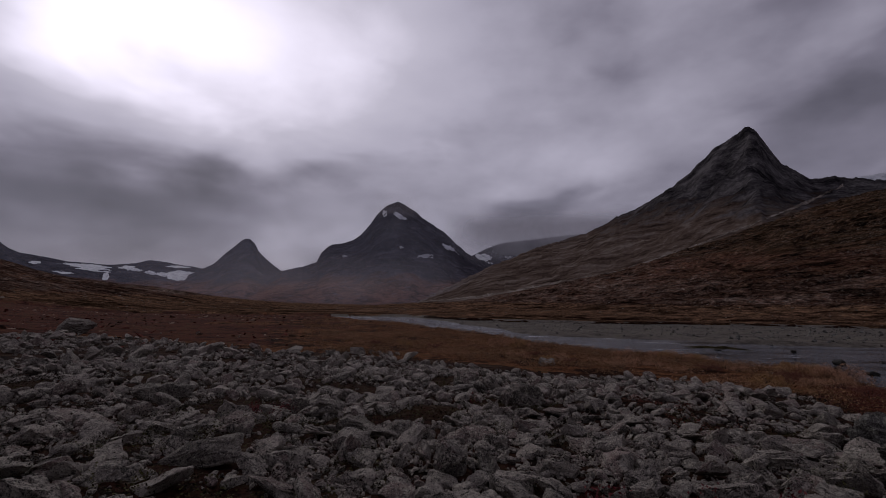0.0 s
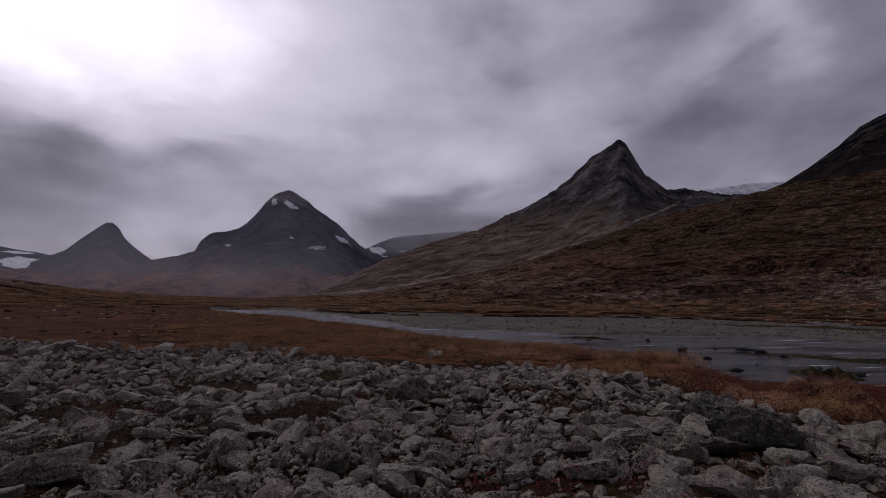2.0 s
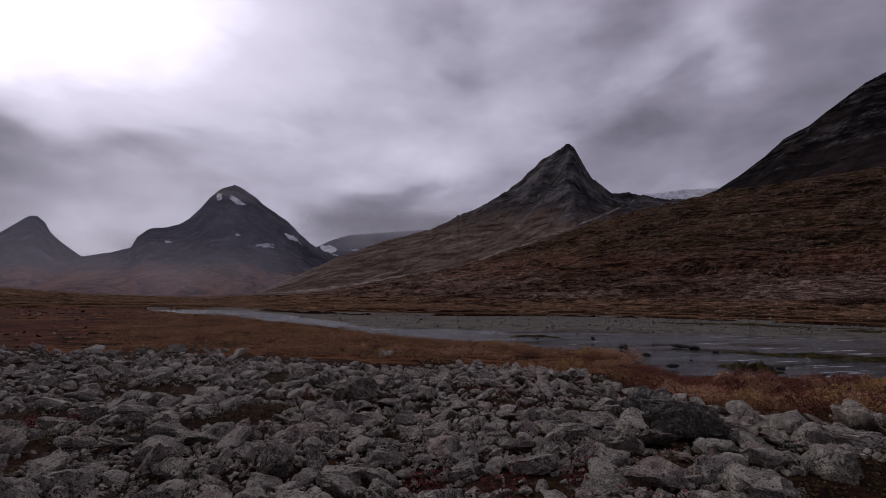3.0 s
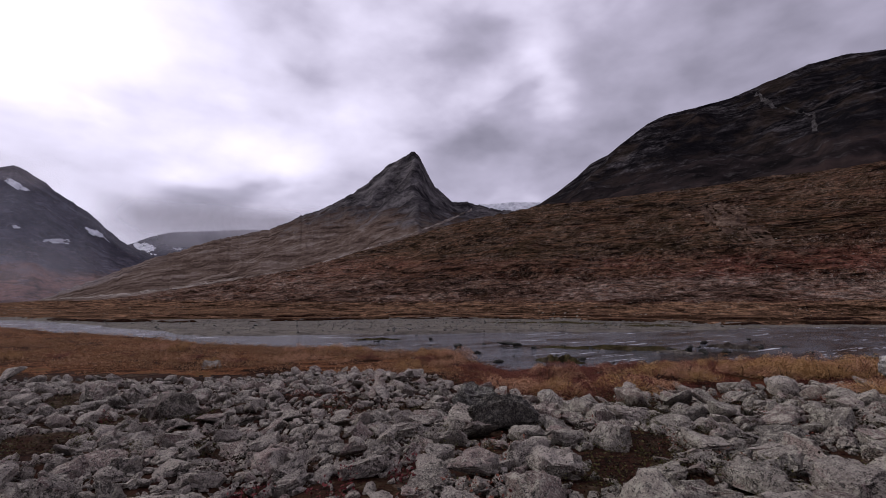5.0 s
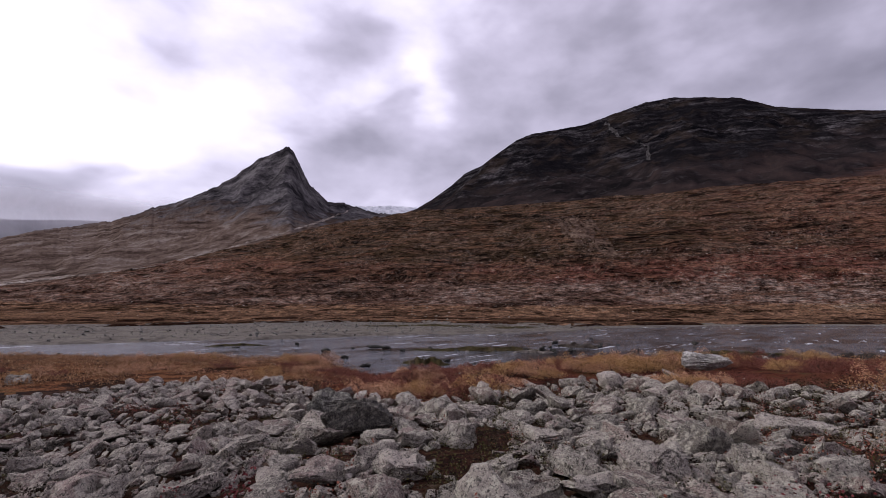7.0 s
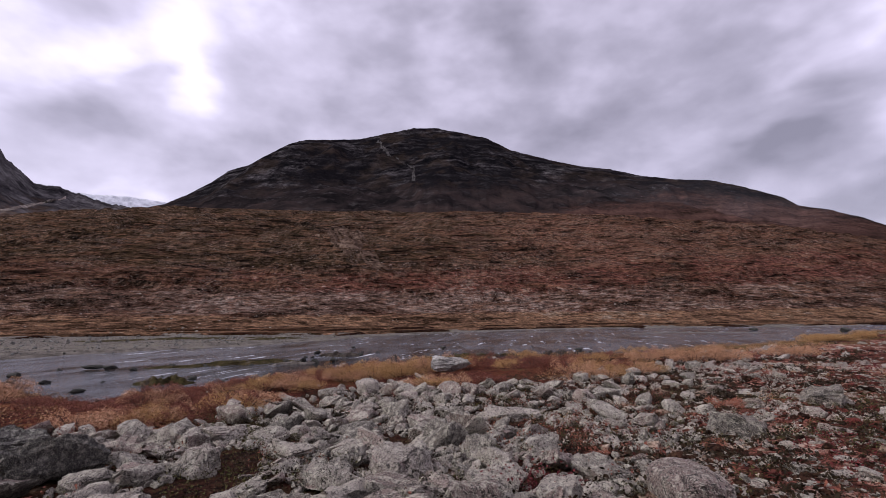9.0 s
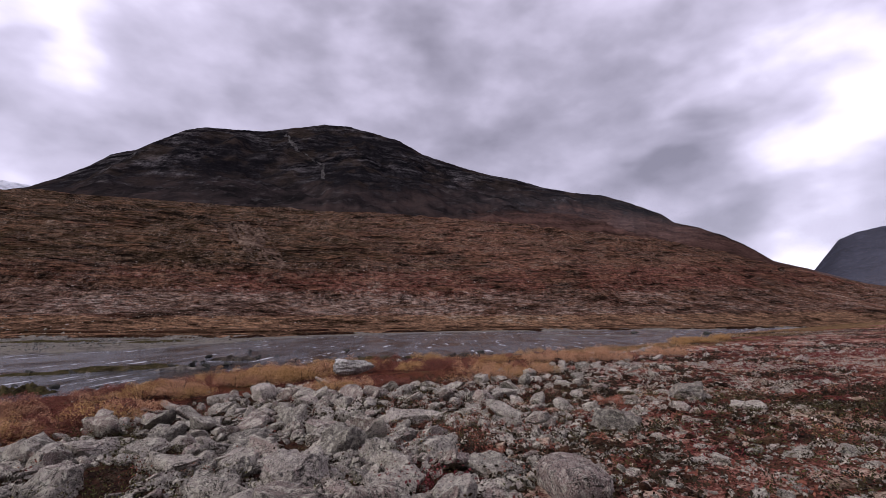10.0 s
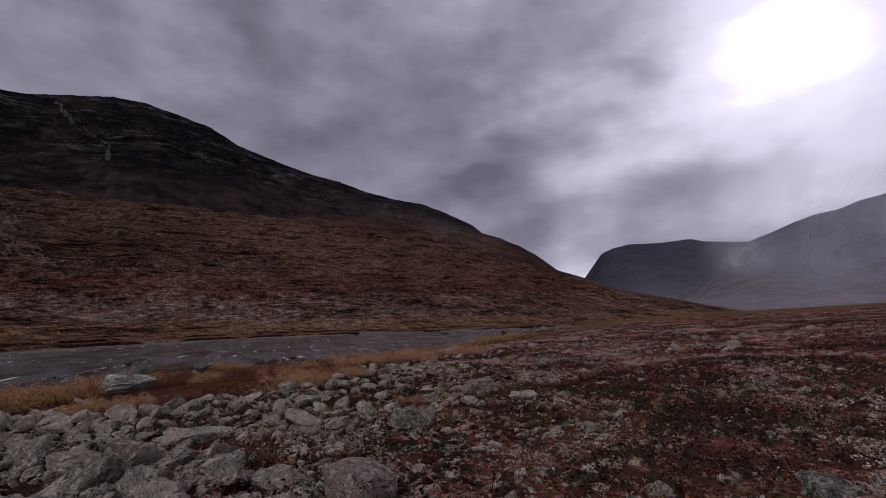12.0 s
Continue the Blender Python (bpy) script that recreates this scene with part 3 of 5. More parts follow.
def make_ground():
    seen = np.arange(-52, 164, 0.38)
    rest = np.arange(164, 308, 6.0)
    az = np.radians(np.concatenate([seen, rest]))
    r = np.concatenate([[0.02], np.geomspace(0.4, 80, 160), np.geomspace(81, 420, 170), np.geomspace(424, 1000, 130), np.geomspace(1015, 4900, 50)])
    A, Rr = np.meshgrid(az, r)
    x, y = Rr * np.sin(A), Rr * np.cos(A)
    z = ground_z(x, y)
    me, quads = grid_mesh("ground", np.stack([x, y, z], 2), len(r), len(az), True)
    me.flip_normals()
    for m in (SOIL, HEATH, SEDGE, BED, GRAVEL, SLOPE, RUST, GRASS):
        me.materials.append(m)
    c = np.stack([x, y, z], 2).reshape(-1, 3)[quads].mean(1)
    cx, cy = c[:, 0], c[:, 1]
    a, rr = compass(cx, cy), np.hypot(cx, cy)
    jig = 1 + 0.10 * fbm(cx / 2.0, cy / 2.0, 4)
    edge = soft_table(a, FIELD_EDGE) * jig
    rn, rw, rf = soft_table(a, NEAR_SHORE), soft_table(a, WATER_FAR), soft_table(a, FAR_BANK)
    kind = np.zeros(len(c), int)
    kind[step(88, 120, a + 12 * fbm(cx / 4, cy / 4, 3)) > 0.5] = 1
    kind[rr > edge] = 2
    kind[(rr > edge) & (a + 10 * fbm(cx / 15, cy / 15, 3) > 120) & (rr < (table(a, ((115, 0.66), (124, 0.5), (135, 0.4))) + 0.12 * fbm(cx / 10, cy / 10, 3)) * rn)] = 1
    kind[(a + 16 * fbm(cx / 9, cy / 9, 4) < -18) & (rr > edge * 1.15)] = 6
    kind[(c[:, 2] < RIVER_Z + 0.02) & (rr > rn * 0.9) & (rr < rw * 0.88)] = 3
    kind[(rr > rw * 0.88) & (rr > rn + 1) & (rr < rf + 1)] = 4
    far = rr > rf * (1 + 0.02 * fbm(cx / 9, cy / 9, 3))
    dry = (a < -13) | (a > 139)
    kind[dry & ((kind == 3) | (kind == 4))] = 6
    kind[(kind == 6) & (a > 100)] = 1
    kind[far] = 5
    kind[(kind == 2) & (a + 6 * fbm(cx / 3 + 9, cy / 3, 3) > 40) & (a + 9 * fbm(cx / 3, cy / 3 + 5, 3) < 96)] = 6
    kind[(kind == 2) & (a + 6 * fbm(cx / 5, cy / 5, 3) > 106)] = 7
    flat_x, flat_y = x.ravel(), y.ravel()
    az_all, r_all = compass(flat_x, flat_y), np.hypot(flat_x, flat_y)
    foot = soft_table(az_all, FOOT_R, 4)
    rise = np.degrees(np.arctan2(z.ravel() - 1.6, r_all))
    stony = step(0.4, 1.3, rise) * step(4.6, 2.6, rise) * table(az_all, ((-10, 0.9), (30, 0.75), (50, 1.05), (62, 1.0), (75, 0.8), (95, 0.7), (125, 0.5), (140, 0.3)))
    red = step(2.0, 4.2, rise) * step(7.5, 5.2, rise) * table(az_all, ((0, 0.0), (40, 0.5), (60, 1.0), (140, 1.0)))
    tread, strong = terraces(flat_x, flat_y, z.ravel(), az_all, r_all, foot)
    # masks for the painted shade on step fronts and painted light above them
    for key, value in (("meadow", step(1.2, 0.35, rise)), ("stony", np.maximum(stony, 0.85 * step(36, 10, az_all) * step(-12, 0, az_all) * step(1.0 * foot, 1.5 * foot, r_all))), ("upper", 0.85 * step(4.5, 7.0, rise) * step(-5, 25, az_all) * (0.35 + 0.65 * step(98, 66, az_all))), ("red", red), ("arc", az_all), ("rise", rise), ("riser_shade", np.clip(strong / 1.5, 0, 1) * step(0.55, 0.9, tread)), ("lit_lip", np.clip(strong / 1.5, 0, 1) * step(0.4, 0.05, tread))):
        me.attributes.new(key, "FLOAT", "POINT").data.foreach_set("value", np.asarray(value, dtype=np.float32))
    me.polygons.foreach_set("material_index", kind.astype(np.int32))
    tagged(new("ground", me), "valley ground of peat, heath, gravel and sedge rising to slopes", "ground", kind="structure")


make_ground()


def make_river():
    me = bpy.data.meshes.new("river")
    az = np.radians(np.arange(-20, 146, 0.6))
    cols = len(az)
    inner, outer = soft_table(np.degrees(az), NEAR_SHORE) * 0.86, soft_table(np.degrees(az), FAR_BANK) * 1.02
    pts = []
    for f in np.linspace(0, 1, 30):
        r = inner * (outer / inner) ** f
        pts.append(np.stack([r * np.sin(az), r * np.cos(az), np.full(cols, RIVER_Z)], 1))
    me, _ = grid_mesh("river", np.array(pts), 30, cols, False)
    me.flip_normals()
    me.materials.append(WATER)
    tagged(new("river", me), "shallow grey mountain river with ripples and small rapids", "river", kind="structure")


make_river()


def turf_edge(az0, az1, ratio, shift, low, high, label, seed):
    """The undercut edge of a turf bank: a low ragged wall of peat, its dark colour standing in for shade."""
    az = np.arange(az0, az1, 0.12)
    a = np.radians(az)
    r = soft_table(az, FAR_BANK)
    x, y = r * np.sin(a), r * np.cos(a)
    if ratio > 1:
        r = r * (1.28 + 0.06 * fbm(az / 6, az * 0 + 2, 3)) + 4
        x, y = r * np.sin(a), r * np.cos(a)
    r = r * (1 + 0.03 * fbm(x / 14 + 40, y / 14, 3)) + shift + 0.3 * fbm(az / 0.8 + seed, az * 0 + seed, 4)
    tall = np.clip(0.75 + 0.9 * fbm(az / 2 + seed * 3, az * 0 + 1, 4), 0.05, 1.2)
    rows = []
    for f, back in ((1.0, 0.5), (1.0, 0.12), (0.45, -0.05), (0.0, 0.0)):
        z = low + (high - low) * f * tall
        rr = r + back
        rows.append(np.stack([rr * np.sin(a), rr * np.cos(a), z], 1))
    me, _ = grid_mesh("turf_bank", np.array(rows), 4, len(az), False)
    # near-black soil puts the shade of the bank face into its colour
    me.materials.append(SOIL)
    tagged(new("turf_bank", me), label, "river bank", kind="structure")


turf_edge(-2, 126, 1.0, -1.0, RIVER_Z - 0.1, RIVER_Z + 0.62, "dark undercut turf edge along the gravel", 2.0)
turf_edge(10, 118, 1.28, -1.2, RIVER_Z + 0.4, RIVER_Z + 1.02, "dark edge of the upper river terrace", 6.0)


# ---------------------------------------------------------------- mountains
class Ridge:
    """A mountain whose crest runs along a few (compass, elevation) turns at a distance, with a face that falls to its foot."""

    def __init__(self, crest, far, foot, base, power=1.3, rough=0.06, gully=0.10, scale=260.0, jag=0.0, seed=0.0, bend=0.0):
        self.crest, self.far, self.foot = crest, far, foot
        self.power, self.rough, self.gully, self.scale, self.jag, self.seed, self.bend = power, rough, gully, scale, jag, seed, bend
        self.a0, self.a1 = crest[0][0], crest[-1][0]

    def surface(self, az, v):
        """v: 0 at the crest, 1 at the foot, below 0 behind."""
        az, v = np.broadcast_arrays(np.asarray(az, float), np.asarray(v, float))
        el = table(az, self.crest) + self.jag * fbm(az * 1.7 + self.seed, 0 * az + 3.3, 5, 0.7)
        mid = 0.5 * (self.a0 + self.a1)
        D = self.far * (1 + self.bend * ((az - mid) / (self.a1 - self.a0)) ** 2)
        top = 1.6 + D * np.tan(np.radians(el))
        vv = np.clip(v, 0, 1)
        r = D + (self.foot - D) * v
        x, y = r * np.sin(np.radians(az)), r * np.cos(np.radians(az))
        fx, fy = self.foot * np.sin(np.radians(az[:1])), self.foot * np.cos(np.radians(az[:1]))
        base = np.minimum(np.broadcast_to(ground_z(fx, fy) - 12, az.shape), top - 1)
        rel = top - base
        fall = (1 - vv) ** self.power
        back = 1 + np.minimum(v, 0) * 3.0
        z = base + rel * fall * back
        m = np.minimum(vv * 5, 1) * (1 - vv) ** 0.5
        s = self.scale
        arc = np.radians(az) * self.far
        flow = ridged(arc / s + self.seed + 0.4 * fbm(x / s, y / s, 2), vv * self.far / s * 0.35 + self.seed, 4)
        z = z + rel * m * (self.gully * (flow - 0.62) * 1.6 + self.rough * fbm(x / s * 2 + self.seed, y / s * 2, 5, 0.6))
        return np.stack([x, y, z], -1)

    def build(self, name, mat, label, step_az=0.12, rows=60, zones=None):
        az = np.arange(self.a0, self.a1 + step_az * 0.5, step_az)
        v = np.concatenate([[-0.25, -0.1, -0.04], np.linspace(0, 1, rows) ** 1.15])
        A, V = np.meshgrid(az, v)
        p = self.surface(A, V)
        me, _ = grid_mesh(name, p, len(v), len(az), False)
        el = np.degrees(np.arctan2(p[..., 2] - 1.6, np.hypot(p[..., 0], p[..., 1])))
        for key, line in (zones or {}).items():
            me.attributes.new(key, "FLOAT", "POINT").data.foreach_set("value", (el - table(A, line)).ravel().astype(np.float32))
        me.materials.append(mat)
        return tagged(new(name, me), label, "mountain", kind="structure")

    def find(self, az, el):
        """How far down the face the line of sight of that elevation meets it."""
        v = np.linspace(0.0, 0.95, 400)
        p = self.surface(np.full(400, az), v)
        e = np.degrees(np.arctan2(p[:, 2] - 1.6, np.hypot(p[:, 0], p[:, 1])))
        return float(v[np.argmin(np.abs(e - el))])

    def patch(self, name, mat, label, az, el, half_az, half_el, lean=0.0, ragged=0.35, lift=0.004, seed=1.0, category="snow patch"):
        """A patch that lies on the face, with a ragged edge."""
        n = 40
        a = np.linspace(az - half_az * 1.4, az + half_az * 1.4, n)
        pts, keep = [], []
        for e in np.linspace(el + half_el * 1.4 + abs(lean) * half_az, el - half_el * 1.4 - abs(lean) * half_az, n):
            row = [self.find(q, e) for q in a[::6]]
            v = np.interp(a, a[::6], row)
            pts.append(self.surface(a, v))
            u, w = (a - az) / half_az, (e - el - lean * (a - az)) / half_el
            keep.append(u * u + w * w + ragged * 1.6 * fbm(u * 1.7 + seed, w * 1.7 + seed * 2, 4, 0.6))
        pts, keep = np.array(pts), np.array(keep)
        pts = pts * (1 - lift) + np.array([0, 0, 1.6 * lift])
        me = bpy.data.meshes.new(name)
        i, j = np.meshgrid(np.arange(n - 1), np.arange(n - 1), indexing="ij")
        i, j = i.ravel(), j.ravel()
        ok = (keep[i, j] + keep[i + 1, j + 1]) / 2 < 1
        i, j = i[ok], j[ok]
        if not len(i):
            return None
        fill(me, pts.reshape(-1, 3), np.stack([i * n + j, i * n + j + 1, (i + 1) * n + j + 1, (i + 1) * n + j], 1))
        me.materials.append(mat)
        return tagged(new(name, me), label, category, "patches on the mountains")


def hill_material(name):
    """Banded crags above, a smooth apron of dark brown debris below, brown heath creeping up the far flank."""
    m, t, b, p = material(name)

    def zone(key):
        n = t.nodes.new("ShaderNodeAttribute")
        n.attribute_name = key
        return n.outputs["Fac"]

    beds = noisy(t, scaled(t, p, (0.3, 0.3, 1.9), (7, 2, 0), (4, -3, 0)), 0.03, 6, 0.68, 0.2)
    blocks = noisy(t, scaled(t, p, (1, 1, 1.5)), 0.035, 6, 0.7, 0.3)
    broad = noisy(t, p, 0.005, 4, 0.55, 0.5)
    fine = noisy(t, p, 0.16, 4, 0.7)
    v = maths(t, "ADD", maths(t, "ADD", maths(t, "MULTIPLY", beds, 0.45), maths(t, "MULTIPLY", blocks, 0.35)), maths(t, "MULTIPLY", fine, 0.2))
    v = maths(t, "ADD", maths(t, "MULTIPLY", maths(t, "SUBTRACT", v, 0.5), 2.5), 0.5)
    rock = ramp(t, v, ((0.34, (0.003, 0.003, 0.004)), (0.45, (0.009, 0.008, 0.009)), (0.55, (0.024, 0.021, 0.022)), (0.64, (0.05, 0.045, 0.046)), (0.74, (0.10, 0.092, 0.092))))
    rock = mix(t, ramp(t, broad, ((0.42, 0.0), (0.6, 0.75))), rock, (0.008, 0.0072, 0.0085))
    moss = ramp(t, blocks, ((0.35, (0.012, 0.010, 0.008)), (0.6, (0.040, 0.028, 0.022))))
    rock = mix(t, ramp(t, noisy(t, scaled(t, p, (1, 1, 1), (300, 50, 0)), 0.012, 5, 0.6), ((0.5, 0.0), (0.6, 0.6))), rock, moss)
    streak = noisy(t, scaled(t, p, (1, 1, 0.25)), 0.02, 4, 0.6, 0.3)
    apron = ramp(t, maths(t, "ADD", maths(t, "MULTIPLY", streak, 0.6), maths(t, "MULTIPLY", broad, 0.4)), ((0.38, (0.008, 0.007, 0.0075)), (0.5, (0.021, 0.0165, 0.0165)), (0.62, (0.040, 0.028, 0.025))))
    apron = mix(t, ramp(t, blocks, ((0.56, 0.0), (0.66, 0.5))), apron, (0.06, 0.053, 0.052))
    edge = maths(t, "ADD", zone("crag"), maths(t, "MULTIPLY", maths(t, "SUBTRACT", maths(t, "ADD", broad, blocks), 1.0), 5.0))
    col = mix(t, ramp(t, maths(t, "MULTIPLY_ADD", edge, 0.2, 0.5), ((0.3, 0.0), (0.7, 1.0))), apron, rock)
    heath = ramp(t, maths(t, "ADD", maths(t, "MULTIPLY", beds, 0.6), maths(t, "MULTIPLY", fine, 0.4)), ((0.36, (0.014, 0.009, 0.007)), (0.5, (0.062, 0.034, 0.027)), (0.64, (0.12, 0.066, 0.052))))
    low = maths(t, "ADD", zone("heath"), maths(t, "MULTIPLY", maths(t, "SUBTRACT", maths(t, "ADD", broad, blocks), 1.0), 3.5))
    col = mix(t, ramp(t, maths(t, "MULTIPLY_ADD", low, 0.3, 0.5), ((0.25, 0.9), (0.75, 0.0))), col, heath)
    link(t, col, b.inputs["Base Color"])
    b.inputs["Roughness"].default_value = 0.95
    b.inputs["Specular IOR Level"].default_value = 0.0
    bump(t, b, v, 1.0, 9.0)
    return m


def peak_material(name):
    """Bare fractured rock above, thin brown grass in long streaks on the flanks."""
    m, t, b, p = material(name)
    n = t.nodes.new("ShaderNodeAttribute")
    n.attribute_name = "crag"
    faces = noisy(t, scaled(t, p, (1, 1, 0.8), (0, 0, 0), (0, 25, 0)), 0.009, 7, 0.66, 0.2)
    cracks = noisy(t, scaled(t, p, (1, 1, 0.45)), 0.03, 5, 0.7)
    fine = noisy(t, p, 0.12, 4, 0.7)
    v = maths(t, "ADD", maths(t, "ADD", maths(t, "MULTIPLY", faces, 0.5), maths(t, "MULTIPLY", cracks, 0.3)), maths(t, "MULTIPLY", fine, 0.2))
    v = maths(t, "ADD", maths(t, "MULTIPLY", maths(t, "SUBTRACT", v, 0.5), 2.2), 0.5)
    rock = ramp(t, v, ((0.30, (0.014, 0.013, 0.014)), (0.44, (0.043, 0.039, 0.041)), (0.56, (0.088, 0.080, 0.081)), (0.70, (0.16, 0.148, 0.147))))
    streak = noisy(t, scaled(t, p, (0.25, 1.0, 2.6), (0, 0, 0), (0, 0, -20)), 0.016, 6, 0.66, 0.15)
    turf = ramp(t, maths(t, "ADD", maths(t, "MULTIPLY", streak, 0.75), maths(t, "MULTIPLY", fine, 0.25)), ((0.34, (0.020, 0.015, 0.012)), (0.44, (0.078, 0.054, 0.042)), (0.53, (0.14, 0.104, 0.084)), (0.62, (0.22, 0.185, 0.16))))
    edge = maths(t, "ADD", n.outputs["Fac"], maths(t, "MULTIPLY", maths(t, "SUBTRACT", maths(t, "ADD", faces, streak), 1.0), 7.0))
    col = mix(t, ramp(t, maths(t, "MULTIPLY_ADD", edge, 0.2, 0.5), ((0.3, 0.0), (0.7, 1.0))), turf, rock)
    link(t, col, b.inputs["Base Color"])
    b.inputs["Roughness"].default_value = 0.95
    b.inputs["Specular IOR Level"].default_value = 0.0
    bump(t, b, v, 1.0, 22.0)
    return m


HILL_ROCK = hill_material("dark hill rock")
PEAK_ROCK = peak_material("dark peak rock")
# distance haze is tinted into these two rock colours as blue-violet
FAR_ROCK = mountain_material("far haze-tinted rock", (0.045, 0.042, 0.058), (0.085, 0.080, 0.104), (0.12, 0.06, 0.046), 150.0, 1.6, 1.2)
FOG_ROCK = mountain_material("haze-tinted slope rock", (0.048, 0.043, 0.056), (0.085, 0.08, 0.10), (0.06, 0.041, 0.037), 120.0, 1.4, 1.2)
GLACIER = SNOW

hill = Ridge(((40, 9), (45, 11), (49.2, 12.4), (51.4, 13.7), (53.7, 15.3), (55.2, 16.6), (57.3, 17.5), (59.4, 18.9), (61.7, 20.3), (63.5, 20.9), (69.9, 21.4), (72.4, 22.0), (76.7, 22.9), (79.5, 22.9), (82.3, 22.4), (85.9, 21.6), (88.8, 20.1), (93, 18.8), (97.1, 17.6), (100.4, 16.9), (103.7, 15.8), (107.4, 14.9), (110.4, 14.4), (112.6, 13.6), (114.8, 12.6), (116.6, 11.7), (117.8, 10.7), (120.2, 9.9), (122.4, 8.85), (124.1, 7.8), (126.4, 5.95), (129.5, 4.8), (133.4, 3.2), (139, 1.8), (144, 0.3)), 1450, 640, 60, 1.25, 0.05, 0.13, 260, 0.05, 3.0)
hill.build("broad_hill", HILL_ROCK, "broad dark rock hill above a rust-brown heath slope", 0.14, zones={"crag": ((40, 11), (50, 12.5), (58, 14.5), (66, 15.8), (80, 16.2), (90, 16.4), (100, 15.3), (110, 13.6), (117, 11.2), (125, 7)), "heath": ((40, 5), (75, 9), (88, 11.5), (95, 12.6), (105, 12.9), (112, 12.4), (118, 10.3), (122, 8.9), (126, 7), (144, 4))})
peak = Ridge(((-4, 0.2), (0, 2.2), (6, 5.1), (11.2, 7.2), (17.1, 8.9), (19.3, 9.95), (20.2, 10.5), (22.9, 11.6), (25.4, 12.9), (27.6, 14.4), (29.5, 16.1), (30.5, 17.0), (31.9, 17.8), (33.2, 18.5), (33.9, 18.8), (34.5, 18.2), (35.3, 16.7), (36.4, 14.8), (37.5, 13.8), (38.5, 12.95), (40.3, 12.8), (42.4, 12.35), (44.1, 11.95), (48, 11.5), (54, 10)), 2350, 950, 70, 1.35, 0.045, 0.14, 300, 0.17, 11.0)
peak.build("pointed_peak", PEAK_ROCK, "steep pointed dark peak with long stony flanks", 0.09, zones={"crag": ((-4, 5), (11, 8.2), (19, 9.6), (25, 10.6), (30, 11.2), (35, 10.2), (40, 9.6), (54, 9))})
snowy = Ridge(((-22, 1.5), (-18.6, 3.9), (-16.7, 4.4), (-14.8, 5.0), (-14.3, 6.15), (-13.3, 7.1), (-11, 7.65), (-9.7, 8.6), (-8.7, 9.8), (-7.9, 11.1), (-6.9, 12.0), (-5.6, 12.65), (-4.7, 12.35), (-3.3, 11.5), (-2.3, 10.7), (0.5, 9.0), (1.6, 7.9), (3, 6.7), (4.7, 5.7), (9, 3.2), (14, 0.5)), 3700, 2000, 10, 1.2, 0.04, 0.10, 380, 0.10, 5.0)
snowy.build("snow_flecked_peak", FAR_ROCK, "dark haze-blue peak with snow patches and mist on its summit", 0.08)
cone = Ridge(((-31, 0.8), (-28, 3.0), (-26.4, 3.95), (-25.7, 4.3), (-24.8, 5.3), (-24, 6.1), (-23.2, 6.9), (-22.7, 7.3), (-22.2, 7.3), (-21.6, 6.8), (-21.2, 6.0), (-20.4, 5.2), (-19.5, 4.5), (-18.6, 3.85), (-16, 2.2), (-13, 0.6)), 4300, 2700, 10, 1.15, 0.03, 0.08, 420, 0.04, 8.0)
cone.build("small_cone_peak", FAR_ROCK, "small cone-shaped haze-blue peak far up the valley", 0.08)
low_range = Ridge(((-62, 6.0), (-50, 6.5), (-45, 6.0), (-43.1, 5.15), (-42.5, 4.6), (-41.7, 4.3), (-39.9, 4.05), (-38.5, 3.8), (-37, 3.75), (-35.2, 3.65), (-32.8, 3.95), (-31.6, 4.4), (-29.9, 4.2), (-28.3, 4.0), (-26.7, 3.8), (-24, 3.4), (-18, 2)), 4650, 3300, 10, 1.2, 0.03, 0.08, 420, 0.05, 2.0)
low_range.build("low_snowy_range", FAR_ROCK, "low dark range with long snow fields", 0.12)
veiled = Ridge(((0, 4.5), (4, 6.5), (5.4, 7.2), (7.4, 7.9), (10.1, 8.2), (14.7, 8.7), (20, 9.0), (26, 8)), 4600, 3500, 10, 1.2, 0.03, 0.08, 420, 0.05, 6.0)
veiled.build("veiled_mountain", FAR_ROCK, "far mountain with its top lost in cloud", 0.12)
ice = Ridge(((36, 11.8), (40, 12.5), (43, 12.55), (46, 12.75), (49, 12.6), (53, 12.0)), 2950, 2500, 500, 0.8, 0.0, 0.0, 300, 0.02, 4.0)
ice.build("glacier", GLACIER, "pale glacier behind the saddle", 0.12, 30)
cliff = Ridge(((127, 1.0), (129.2, 4.4), (130.6, 6.2), (131.6, 7.5), (132.9, 8.0), (134.7, 8.3), (137.3, 8.2), (139.6, 8.25), (140.7, 8.35), (142, 7.95), (144.8, 7.6), (148, 7.3), (154, 6)), 3400, 2300, 0, 0.75, 0.03, 0.06, 300, 0.03, 9.0)
CLIFF_ROCK = mountain_material("blue-grey cliff rock", (0.023, 0.023, 0.033), (0.036, 0.036, 0.050), (0.036, 0.026, 0.027), 120.0, 1.6, 1.2)
cliff.build("flat_topped_cliff", CLIFF_ROCK, "flat-topped cliff in blue-grey mist", 0.1)
misty = Ridge(((139, 0.2), (142, 4.0), (144.8, 6.7), (146.3, 7.6), (148.1, 8.15), (149.8, 8.85), (151.6, 9.4), (153.3, 9.55), (155, 10.1), (156.8, 10.4), (163, 12), (175, 13), (190, 10), (205, 6)), 2700, 1150, 5, 1.35, 0.03, 0.08, 300, 0.04, 13.0)
misty.build("misty_valley_side", FOG_ROCK, "valley side fading into mist with a brown foot", 0.14)

